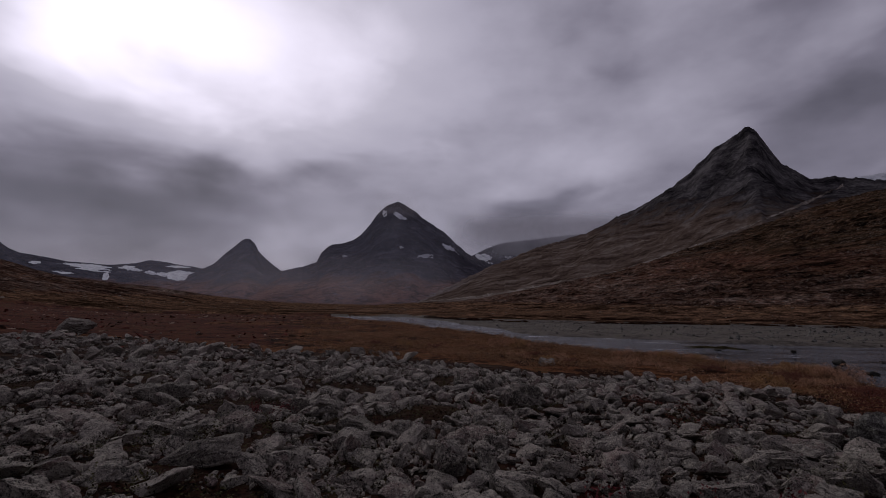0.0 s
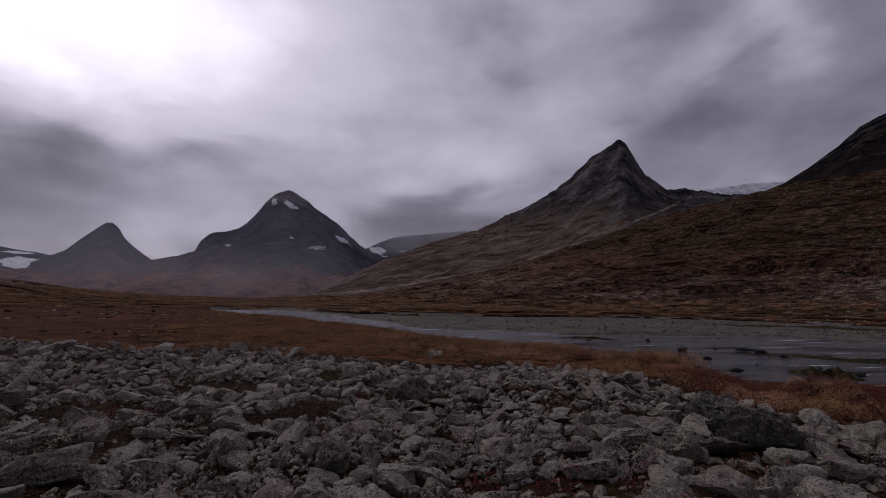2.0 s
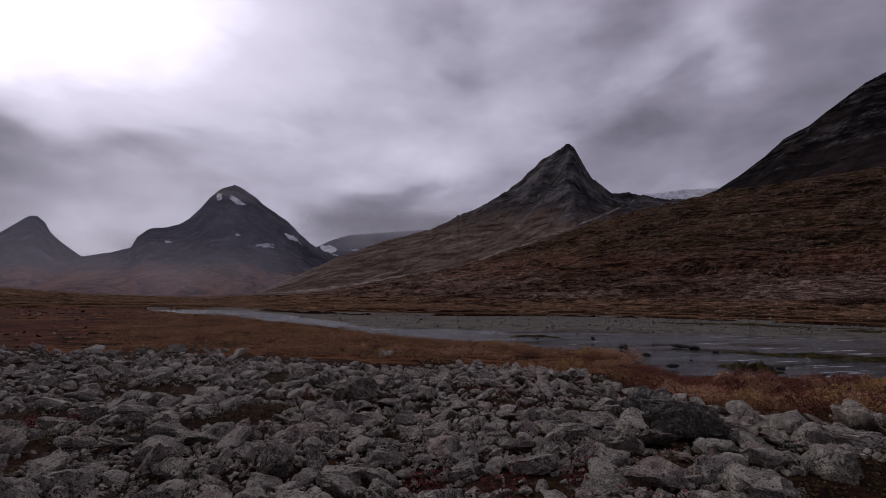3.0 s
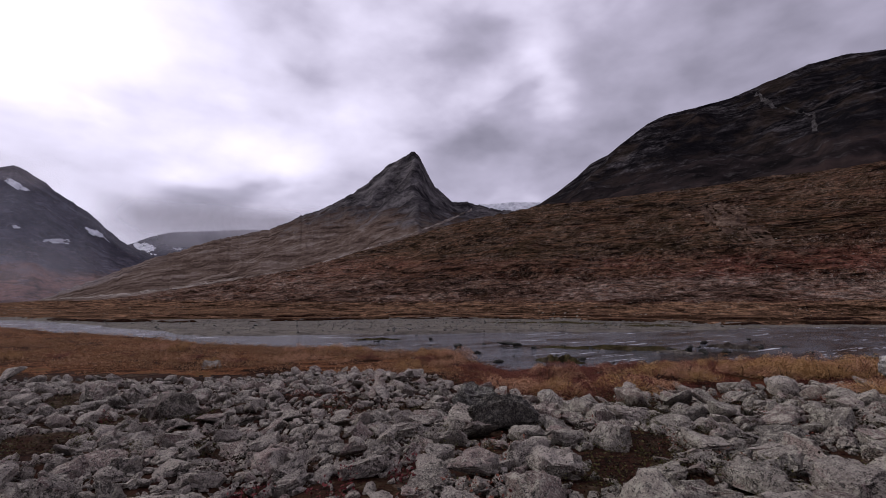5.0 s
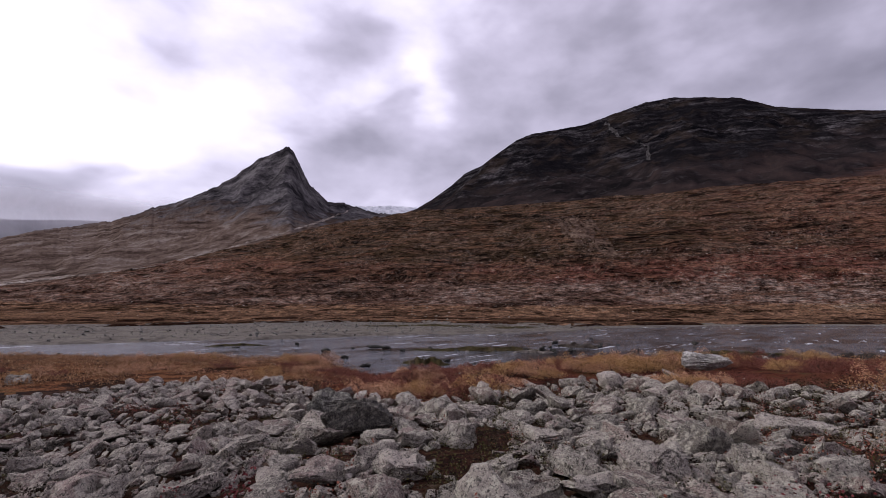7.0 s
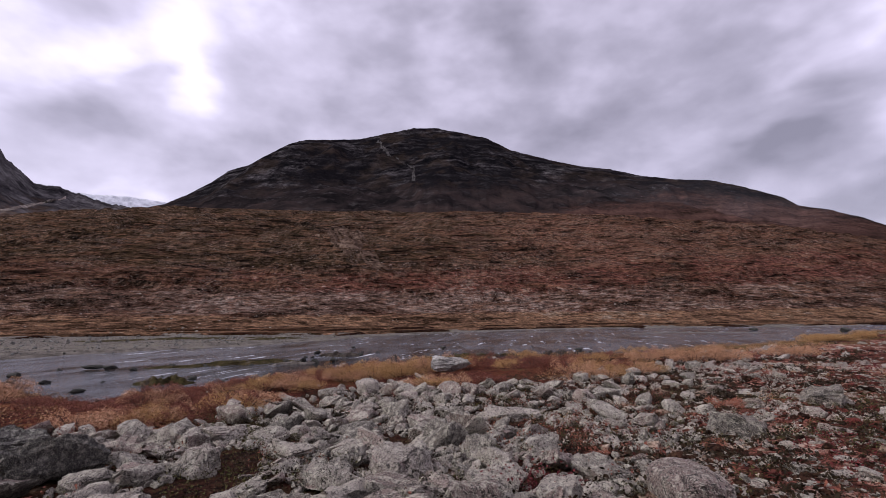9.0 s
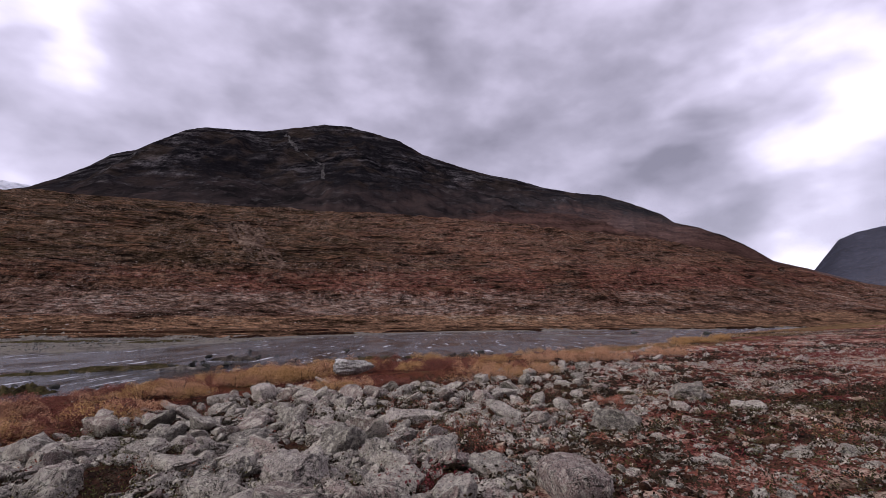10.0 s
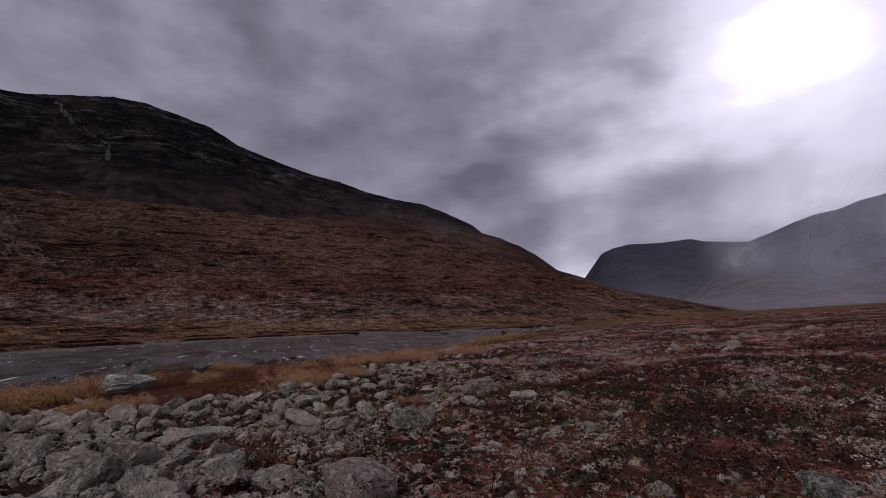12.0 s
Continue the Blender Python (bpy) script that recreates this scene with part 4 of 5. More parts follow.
for where, az, el, ha, he, lean in (
    (snowy, -7.0, 11.2, 0.25, 0.45, 0.4), (snowy, -5.2, 10.95, 0.75, 0.3, -0.45), (snowy, -1.9, 6.2, 0.8, 0.28, 0.0), (snowy, 1.0, 7.2, 0.95, 0.28, -0.5),
    (snowy, -4.9, 7.2, 0.25, 0.15, 0.0), (snowy, -11.6, 5.9, 0.3, 0.12, 0.0),
    (veiled, 5.2, 6.1, 0.9, 0.4, -0.3), (veiled, 8.0, 6.2, 0.45, 0.12, 0.0),
    (low_range, -36.6, 3.3, 1.9, 0.28, -0.05), (low_range, -35.2, 2.6, 0.25, 0.4, 0.0), (low_range, -33.2, 3.4, 1.0, 0.22, -0.1), (low_range, -30.9, 3.0, 1.0, 0.2, -0.08),
    (low_range, -29.0, 3.8, 0.9, 0.12, 0.0), (low_range, -28.4, 2.9, 1.6, 0.5, 0.0), (low_range, -40.6, 3.5, 0.4, 0.12, 0.0), (low_range, -38.4, 2.7, 0.7, 0.1, -0.1)):
    where.patch("snow_patch", SNOW, "patch of old grey-white snow on a far mountain", az, el, ha, he, lean, 0.7, seed=az)


def sight(az, el, surfaces=()):
    """Where the line of sight of that compass turn and elevation first meets the ground or a mountain."""
    r = np.geomspace(30, 3300, 700)
    a = np.full(700, float(az))
    x, y = r * np.sin(np.radians(a)), r * np.cos(np.radians(a))
    z = ground_z(x, y)
    for s in surfaces:
        v = (r - s.far) / (s.foot - s.far)
        zz = s.surface(a, np.clip(v, 0, 1))[:, 2]
        z = np.where((v >= 0) & (v <= 1), np.maximum(z, zz), z)
    hit = np.nonzero(z - 1.6 >= r * math.tan(radians(el)))[0]
    k = hit[0] if len(hit) else 699
    return np.array([x[k], y[k], z[k]])


def drape(name, mat, label, category, az, el, half_az, half_el, lean=0.0, ragged=0.4, seed=1.0, surfaces=(), n=22, shear=0.0, kind=""):
    """A ragged patch lying on whatever is seen there."""
    pts, keep = [], []
    for w in np.linspace(1.3, -1.3, n):
        for u in np.linspace(-1.3, 1.3, n):
            e = el + w * half_el + lean * u * half_az
            p = sight(az + u * half_az + shear * w * half_az, e, surfaces)
            pts.append(p * 0.997 + np.array([0, 0, 1.6 * 0.003]))
            keep.append(max(abs(u), abs(w)) ** 2 + ragged * 1.6 * float(fbm(u * 3 + seed, w * 3 + seed * 2, 4, 0.65)))
    pts, keep = np.array(pts), np.array(keep).reshape(n, n)
    i, j = np.meshgrid(np.arange(n - 1), np.arange(n - 1), indexing="ij")
    i, j = i.ravel(), j.ravel()
    ok = (keep[i, j] + keep[i + 1, j + 1]) / 2 < 1
    i, j = i[ok], j[ok]
    me = bpy.data.meshes.new(name)
    fill(me, pts, np.stack([i * n + j, i * n + j + 1, (i + 1) * n + j + 1, (i + 1) * n + j], 1))
    me.materials.append(mat)
    return tagged(new(name, me), label, category, kind=kind)


SCREE = ground_material("pale scree", ((0.016, 0.010, 0.008), (0.055, 0.036, 0.027), (0.11, 0.08, 0.063), (0.17, 0.135, 0.11)), 0.2, 0.6, 2.0)
drape("scree_patch", SCREE, "pale scree patch on the rust-brown slope", "scree", 69.4, 8.7, 1.7, 1.8, 0.0, 1.5, 3.0, shear=-0.75, n=60)
SCAR = ground_material("grey broken rock", ((0.012, 0.011, 0.012), (0.026, 0.025, 0.027), (0.052, 0.052, 0.056), (0.10, 0.10, 0.107)), 0.2, 0.3, 2.0)
STREAM_BED = ground_material("stony stream bed", ((0.045, 0.039, 0.035), (0.13, 0.115, 0.105), (0.25, 0.23, 0.22), (0.38, 0.365, 0.36)), 0.2, 0.4, 2.0)


def ribbon(name, mat, label, category, line, widths, surfaces, count, seed, wander=0.05, kind="", across=0.0):
    """A ragged band that runs over the land along a few (compass, elevation) turns."""
    k = np.linspace(0, 1, count)
    knots = np.linspace(0, 1, len(line))
    az, el = np.interp(k, knots, [p[0] for p in line]), np.interp(k, knots, [p[1] for p in line])
    el = el + wander * fbm(k * count * 0.12 + seed, k * 0 + 7, 4, 0.6)
    half = np.interp(k, np.linspace(0, 1, len(widths)), widths)
    rows = []
    for w in (1, 0.4, -0.4, -1):
        h = half * np.maximum(1 + 1.1 * fbm(k * count * 0.16 + seed + 3 * w, k * 0 + 2, 4, 0.7), 0.06)
        rows.append([sight(a + across * w * q, e + (1 - across) * w * q, surfaces) * 0.997 + np.array([0, 0, 0.0048]) for a, e, q in zip(az, el, h)])
    me, _ = grid_mesh(name, np.array(rows), 4, count, False)
    me.materials.append(mat)
    tagged(new(name, me), label, category, kind=kind)


ribbon("rock_scar", SCAR, "pale scar of loose stone on the dark hill", "scree", ((76.75, 18.4), (76.7, 17.6), (76.6, 16.7)), (0.08, 0.18, 0.3), (hill,), 16, 1.0, 0.0, across=1.0)
ribbon("rock_scar", SCAR, "grey streak of loose stone running down the hill", "scree", ((72.2, 21.4), (72.8, 20.6), (74.2, 19.4), (75.8, 18.6), (76.7, 18.2)), (0.3, 0.25, 0.12, 0.1, 0.12), (hill,), 60, 2.0, 0.25, across=0.5)
ribbon("stream", STREAM_BED, "pale stony stream bed winding down the slope", "stream", ((-6, 0.45), (-0.9, 0.84), (2, 1.12), (5, 1.5), (9, 2.2), (12, 2.82), (16, 3.6), (20.2, 4.4), (26.3, 6.42), (32.8, 8.61), (38, 10.6), (41, 11.9)), (0.04, 0.06, 0.09, 0.12, 0.12, 0.08, 0.04, 0.035, 0.04, 0.07, 0.10, 0.10), (peak,), 190, 4.0, 0.07, "structure")
ribbon("side_stream", STREAM_BED, "thin gravelly side stream on the valley floor", "stream", ((-24, 0.9), (-19, 0.75), (-14, 0.35), (-8, 0.7), (-3, 1.5), (0, 2.2)), (0.05, 0.09, 0.09, 0.12, 0.09, 0.06), (peak,), 50, 8.0, 0.12, "structure")


def curtain(name, mat, label, az0, az1, el0, el1, r):
    n = 40
    az = np.radians(np.linspace(az0, az1, n))
    rows = []
    for e in np.linspace(el1, el0, 8):
        rows.append(np.stack([r * np.sin(az), r * np.cos(az), np.full(n, 1.6 + r * math.tan(radians(e)))], 1))
    me, quads = grid_mesh(name, np.array(rows), 8, n, False)
    uv = me.uv_layers.new(name="across")
    u = np.tile(np.linspace(0, 1, n), 8)
    v = np.repeat(np.linspace(1, 0, 8), n)
    ids = quads.ravel()
    uv.data.foreach_set("uv", np.stack([u[ids], v[ids]], 1).astype(np.float32).ravel())
    me.materials.append(mat)
    return tagged(new(name, me), label, "mist", kind="stuff")


HAZE = mist_material("thin haze", 0.17, (1.0, 1.0), (0.8, 0.0), 0.002, 0.12, tint=(0.80, 0.82, 0.95))
MIST = mist_material("valley mist", 0.2, (0.0, 1.0), (0.6, 0.0), 0.004, 0.4, 0.2, (0.80, 0.72, 0.72))
WISP = mist_material("wisp of mist", 0.55, (0.0, 0.7), (0.7, 0.0), 0.02, 0.5)
CLOUD = mist_material("hanging cloud", 1.0, (0.0, 0.45), (1.0, 0.0), 0.003, 0.3, 0.6, (0.6, 0.59, 0.64))
curtain("haze", HAZE, "thin haze in front of the far peaks", -75, 9, -0.5, 14, 1950)
curtain("valley_mist", MIST, "low mist lying in the upper valley", -36, 9, 0.3, 7.0, 1900)
curtain("hanging_cloud", CLOUD, "grey cloud hanging on a far mountain", -1, 26, 4.4, 12.5, 3400)
curtain("summit_mist", MIST, "wisp of mist on a summit", -10, -1, 10.3, 14.2, 3400)
curtain("slope_mist", mist_material("slope mist", 0.11, (0.6, 1.0), (0.4, 0.0), 0.006, 0.5), "pale mist along the foot of the dark hill", 78, 126, 8.5, 16.0, 1000)
curtain("haze", mist_material("grey haze", 0.5, (0.3, 0.9), (1.0, 0.0), 0.003, 0.25, 0.3, (0.78, 0.79, 0.92)), "grey haze over the lower valley side", 139, 205, -1.0, 18, 1120)
curtain("haze", mist_material("blue haze", 0.12, (1.0, 1.0), (0.8, 0.0), 0.003, 0.2, 0.5, (0.74, 0.77, 0.92)), "thin blue haze before the cliff", 126, 175, -1.0, 12, 1300)
curtain("valley_mist", mist_material("lilac valley mist", 0.34, (1.0, 0.8), (0.3, 0.0), 0.004, 0.3, 0.5, (0.72, 0.66, 0.74)), "lilac mist lying under the cliff", 128, 164, -0.8, 5.0, 1280)
curtain("mist_wisp", WISP, "white wisp of mist before the cliff", 141.0, 150, 3.6, 9.0, 1100)


# ---------------------------------------------------------------- stones
def stone_points(points, seed, flat=0.62, cuts=0, rough=0.05, even=0.8, block=0.0):
    """A weathered angular stone about 1 across: the hull of a few points, its faces broken up. block: how far it tends to a slab."""
    rs = np.random.RandomState(seed)
    bm = bmesh.new()
    d = rs.normal(size=(points, 3))
    d /= np.linalg.norm(d, axis=1, keepdims=True)
    if block:
        d = np.sign(d) * np.abs(d) ** (1 - 0.55 * block)
        d /= np.maximum(np.linalg.norm(d, axis=1, keepdims=True), np.abs(d).max(axis=1, keepdims=True) * 1.25)
    d *= rs.uniform(even, 1.0, (points, 1))
    d *= np.array([rs.uniform(0.9, 1.3), rs.uniform(0.62, 0.95), flat * rs.uniform(0.75, 1.25)]) * 0.5
    for p in d:
        bm.verts.new(p)
    bmesh.ops.convex_hull(bm, input=bm.verts)
    bmesh.ops.delete(bm, geom=[v for v in bm.verts if not v.link_faces], context="VERTS")
    if cuts:
        bmesh.ops.subdivide_edges(bm, edges=bm.edges, cuts=cuts, use_grid_fill=True)
        if block:
            bmesh.ops.smooth_vert(bm, verts=bm.verts, factor=0.45, use_axis_x=True, use_axis_y=True, use_axis_z=True)
    bmesh.ops.triangulate(bm, faces=bm.faces)
    bm.verts.index_update()
    p = np.array([v.co[:] for v in bm.verts])
    f = np.array([[v.index for v in k.verts] for k in bm.faces])
    bm.free()
    if cuts:
        n = p / np.maximum(np.linalg.norm(p, axis=1, keepdims=True), 1e-6)
        k = rough * (fbm(p[:, 0] * 6 + seed, p[:, 1] * 6 + p[:, 2] * 5, 3) + 0.4 * rs.normal(size=len(p)) * 0.5)
        p = p * (1 - 0.05 * (np.linalg.norm(p, axis=1, keepdims=True) > 0.45)) + n * k[:, None]
    return p, f


def stone_mesh(name, seed, mat, points=16, flat=0.62, cuts=1, block=0.0, rough=0.05):
    me = bpy.data.meshes.new(name)
    p, f = stone_points(points, seed, flat, cuts, rough, block=block)
    fill(me, p, f, True)
    me.set_sharp_from_angle(angle=radians(38))
    me.materials.append(mat)
    return me


def turn(rs, lean=0.35):
    return Euler((rs.normal(0, lean), rs.normal(0, lean), rs.uniform(0, 6.283))).to_matrix()


def joined_stones(name, spots, mat, label, seed, points=14, cuts=1, flat=0.62, kinds=16, parent=None, lift=0.16, block=0.0, lean=0.35):
    """Many stones (x, y, z, size) in one mesh."""
    rs = np.random.RandomState(seed)
    shapes = [stone_points(points, seed * 50 + k, flat, cuts, block=block) for k in range(kinds)]
    turns = [np.array(turn(rs, lean)) for _ in range(60)]
    verts, faces, start = [], [], 0
    sunk = 0.16 * step(98, 118, compass(spots[:, 0], spots[:, 1]))
    z = ground_z(spots[:, 0], spots[:, 1]) + (lift - sunk) * spots[:, 2]
    for (x, y, s), h in zip(spots, z):
        p, f = shapes[rs.randint(kinds)]
        verts.append((p * s) @ turns[rs.randint(60)].T + (x, y, h))
        faces.append(f + start)
        start += len(p)
    me = bpy.data.meshes.new(name)
    fill(me, np.concatenate(verts), np.concatenate(faces), bool(block))
    if block:
        me.set_sharp_from_angle(angle=radians(38))
    me.materials.append(mat)
    ob = tagged(new(name, me), label, "" if parent else "stones", kind="stuff")
    ob.parent = parent
    return ob


def cover(az):
    """Share of the ground that stones cover."""
    return table(az, ((-60, 0.75), (-35, 0.9), (0, 1.0), (60, 1.0), (80, 0.86), (95, 0.7), (108, 0.5), (120, 0.24), (135, 0.09), (160, 0.06), (300, 0.4)))


DARK = stone_material("dark crusted stone", (0.035, 0.031, 0.029), (0.12, 0.108, 0.1), (0.36, 0.35, 0.29), (0.07, 0.055, 0.048), 1.0, 0.75)
BROWN = stone_material("brownish grey slab rock", (0.10, 0.083, 0.072), (0.24, 0.205, 0.175), (0.42, 0.39, 0.31), (0.15, 0.11, 0.10), 1.0, 0.45)
BIG = []  # x, y, radius kept clear for the large boulders


def scatter(rs, count, r_lo, r_hi, a_lo, a_hi, size, where):
    az = rs.uniform(a_lo, a_hi, count)
    r = np.sqrt(rs.uniform(r_lo ** 2, r_hi ** 2, count))
    x, y = r * np.sin(np.radians(az)), r * np.cos(np.radians(az))
    s = size(rs, count)
    s = s * table(az, ((-60, 0.72), (30, 0.75), (48, 1.0), (95, 1.0), (108, 0.7), (160, 0.6)))
    ok = where(az, r, x, y, rs)
    for a, c, q in BIG:
        ok &= (x - a) ** 2 + (y - c) ** 2 > (q + 0.25 * s) ** 2
    return np.stack([x, y, s], 1)[ok]


def pareto(low, spread, shape, top):
    return lambda rs, n: np.minimum(low + spread * rs.pareto(shape, n), top)


def boulder(name, x, y, size, flat, mat, label, seed, rz=0.0, lift=0.2, tilt=(0, 0), stretch=(1, 1), points=24, cuts=5, rough=0.055, even=0.8, block=0.35):
    p, f = stone_points(points, seed, flat, cuts, rough, even, block)
    p = p * size * np.array([stretch[0], stretch[1], 1.0])
    e = Euler((radians(tilt[0]), radians(tilt[1]), radians(rz))).to_matrix()
    me = bpy.data.meshes.new(name)
    fill(me, p @ np.array(e).T, f, True)
    me.set_sharp_from_angle(angle=radians(32))
    me.materials.append(mat)
    ob = new(name, me)
    ob.location = (x, y, ground_at(x, y) + lift * size * flat)
    BIG.append((x, y, size * 0.40))
    return tagged(ob, label, "boulder", "boulders by the river")


boulder("boulder", 5.65, 5.5, 1.08, 0.55, BLACK, "black boulder with pale lichen crust among grey stones", 5, -43, 0.42, stretch=(1.15, 0.75), points=40, rough=0.05)
boulder("boulder", 6.1, 6.65, 1.0, 0.62, DARK, "dark ridged boulder with pale crust behind a black one", 9, -60, 0.4, (4, 10), stretch=(1.0, 0.8), points=40, rough=0.06)
boulder("boulder", 19.35, 2.7, 1.95, 0.62, PALE, "large pale angular boulder on the bushy river bank", 12, -80, 0.36, (0, 8), stretch=(1.1, 0.8), points=14, block=0.9)
boulder("boulder", 14.5, 4.5, 1.05, 0.65, GREY, "rounded reddish-grey boulder between orange bushes", 16, 30, 0.3, points=80, even=0.93, cuts=3, rough=0.03)
boulder("boulder", 5.65, -1.75, 1.0, 0.62, GREY, "rounded lichen-grey boulder beside dark crowberry", 21, 10, 0.25, points=150, rough=0.02, even=0.97, cuts=2)
boulder("boulder", -2.5, 5.4, 1.3, 0.32, BROWN, "flat tilted grey slab lying among rubble", 25, -10, 0.3, (9, -10), stretch=(1, 0.75), points=14, rough=0.03)
boulder("boulder", 8.9, -3.5, 1.25, 0.5, BROWN, "cracked grey boulder in low heath", 27, -20, -0.1)
boulder("boulder", 11.0, -5.9, 1.3, 0.6, BROWN, "long brownish-grey boulder in low heath", 29, -30, 0.06)
boulder("boulder", 9.2, -6.0, 0.7, 0.6, GREY, "small grey boulder half sunk in heath", 30, 40, 0.05)
boulder("boulder", 6.75, 4.3, 0.7, 0.45, GREY, "wide flat grey boulder in the stone field", 33, -30, 0.3)
boulder("boulder", 4.4, 3.4, 0.8, 0.55, GREY, "broad pale boulder spotted with dark lichen", 39, 50, 0.25)
boulder("boulder", 10.3, 0.1, 1.35, 0.4, GREY, "long flat pale boulder in the stone field", 41, 80, 0.05)
boulder("boulder", 8.0, 4.8, 0.8, 0.4, GREY, "wide weathered boulder cracked across", 42, -40, 0.3)
boulder("boulder", 6.35, 1.3, 0.95, 0.55, GREY, "pale lumpy boulder crusted with lichen", 43, 120, 0.05, points=60, even=0.9, cuts=3)
boulder("boulder", 0.15, 5.6, 0.55, 0.8, GREY, "angular greenish-grey stone standing on edge", 35, 50, 0.3, (25, 20))
boulder("boulder", -1.2, 7.1, 0.6, 0.6, BROWN, "small dark angular block among paler stones", 46, 20, 0.3)
boulder("boulder", -5.3, 9.4, 1.1, 0.4, BROWN, "low brownish slab in the stone field", 47, 0, 0.3)
boulder("boulder", 1.7, 9.9, 1.0, 0.55, BROWN, "dark-sided angular boulder in the stone field", 36, 15, 0.3)
boulder("boulder", 0.7, 12.8, 1.2, 0.5, GREY, "low broad boulder in the stone field", 37, 115, 0.3)
boulder("boulder", 4.8, 21.3, 1.3, 0.38, BROWN, "low brownish-grey boulder lying in orange sedge", 38, 80, 0.1)
boulder("boulder", -25.6, 33.5, 3.2, 0.45, BROWN, "broad brownish boulder on the heath", 44, 10, 0.25)
boulder("boulder", 3.3, -5.4, 0.6, 0.5, DARK, "dark angular rock in red bearberry", 45, 10, 0.2, points=12)

# the field of stones: its nearest stones one by one, the rest together
CRUSTED = stone_material("stone crusted with pale lichen", (0.165, 0.14, 0.118), (0.38, 0.333, 0.282), (0.50, 0.47, 0.375), (0.265, 0.188, 0.163), 1.0, 0.7)
field = tagged(new("stone_field", None), "field of loose lichened grey stones above the river", "stone field", kind="structure")
rs = np.random.RandomState(3)


def gap(x, y):
    """Low where the stones leave a hollow for plants."""
    return fbm(x / 0.9 + 8, y / 0.9, 3)


PLANTED = ((1.9, 4.7, 0.4), (2.4, 4.45, 0.5), (2.85, 4.3, 0.4), (-2.9, 8.2, 0.45), (6.0, -0.35, 0.45), (1.5, 4.7, 0.3))


def in_field(az, r, x, y, rs):
    edge = soft_table(az, FIELD_EDGE) * (1 + 0.12 * fbm(x / 3, y / 3, 3))
    chance = np.where(r > edge, 0.001, 1.15 * cover(az) * step(-0.7, -0.2, gap(x, y)))
    for a, c, q in PLANTED:
        chance = np.where((x - a) ** 2 + (y - c) ** 2 < q * q, 0.15 * chance, chance)
    return rs.rand(len(az)) < chance


def pack(p, tight, taken=()):
    """Sorted by size, each stone kept only where those already lying leave it room."""
    p = p[np.argsort(-p[:, 2])]
    cell, kept, lying = 0.6, [], {}
    for x, y, s in taken:
        lying.setdefault((int(x // cell), int(y // cell)), []).append((x, y, s))
    for x, y, s in p.tolist():
        i, j = int(x // cell), int(y // cell)
        n = 1 + (s > 0.5)
        near = (q for a in range(i - n, i + n + 1) for c in range(j - n, j + n + 1) for q in lying.get((a, c), ()))
        if all((x - q[0]) ** 2 + (y - q[1]) ** 2 > (tight * 0.5 * (s + q[2])) ** 2 for q in near):
            kept.append((x, y, s))
            lying.setdefault((i, j), []).append((x, y, s))
    return np.array(kept)


close = pack(scatter(rs, 16000, 2.4, 9.5, -50, 162, pareto(0.14, 0.14, 1.9, 0.92), in_field), 0.54)
kinds = [stone_mesh("stone", 100 + k, GREY, 11, 0.46, 3, 0.9, 0.07) for k in range(20)]
pale_kinds = [stone_mesh("stone", 130 + k, CRUSTED, 15, 0.5, 3, 0.8, 0.07) for k in range(20)]


def inland(p):
    """The stretch of the field where grey stone gives way to paler stone crusted with lichen."""
    edge = 46 + 7 * fbm(p[:, 0] / 1.5, p[:, 1] / 1.5, 3)
    return compass(p[:, 0], p[:, 1]) > edge


pale_side = inland(close)
for n, (x, y, s) in enumerate(close[:300]):
    ob = new("stone", (pale_kinds if pale_side[n] else kinds)[n % 20])
    ob.matrix_world = Matrix.LocRotScale((x, y, ground_at(x, y) + (0.07 - 0.16 * float(step(92, 112, compass(x, y)))) * s), turn(rs, 0.26).to_quaternion(), (s, s, s))
    ob.parent = field
fillers = pack(scatter(rs, 22000, 2.4, 9.5, -50, 162, lambda q, n: q.uniform(0.08, 0.2, n), in_field), 0.5, close.tolist())
for mat, far_side in ((GREY, False), (CRUSTED, True)):
    joined_stones("medium_stones", close[300:][inland(close[300:]) == far_side], mat, "lichened grey stones packed between the large ones", 4, 13, 2, 0.54, 24, field, 0.11, 0.85, 0.32)
    joined_stones("small_stones", fillers[inland(fillers) == far_side], mat, "smaller grey stones filling the gaps", 5, 12, 0, 0.62, 40, field)
middle = pack(scatter(rs, 26000, 9.5, 20.0, -50, 150, pareto(0.18, 0.16, 2.3, 0.95), in_field), 0.52)
for mat, far_side in ((GREY, False), (CRUSTED, True)):
    joined_stones("field_stones", middle[inland(middle) == far_side], mat, "grey stones of the field towards the bushes", 6, 13, 1, 0.55, 40, field, 0.12, 0.85, 0.34)
distant = pack(scatter(rs, 22000, 20.0, 44.0, -50, 150, pareto(0.26, 0.24, 2.4, 1.3), in_field), 0.55)
joined_stones("bank_stones", distant, GREY, "grey stones of the field towards the river", 7, 12, 0, 0.62, 40, field, 0.15)
underfoot = pack(scatter(np.random.RandomState(77), 2600, 0.5, 2.35, -50, 162, pareto(0.12, 0.1, 2.2, 0.42), in_field), 0.6)
joined_stones("trodden_stones", underfoot, GREY, "low grey stones sunk in the turf of the viewpoint", 9, 13, 1, 0.45, 24, field, 0.04, 0.8, 0.15)
crumbs = scatter(rs, 9000, 2.4, 11.0, -50, 162, lambda q, n: q.uniform(0.05, 0.12, n), in_field)
joined_stones("rubble", crumbs, GREY, "rubble and chips between the stones", 8, 8, 0, parent=field, lift=0.2, kinds=30)


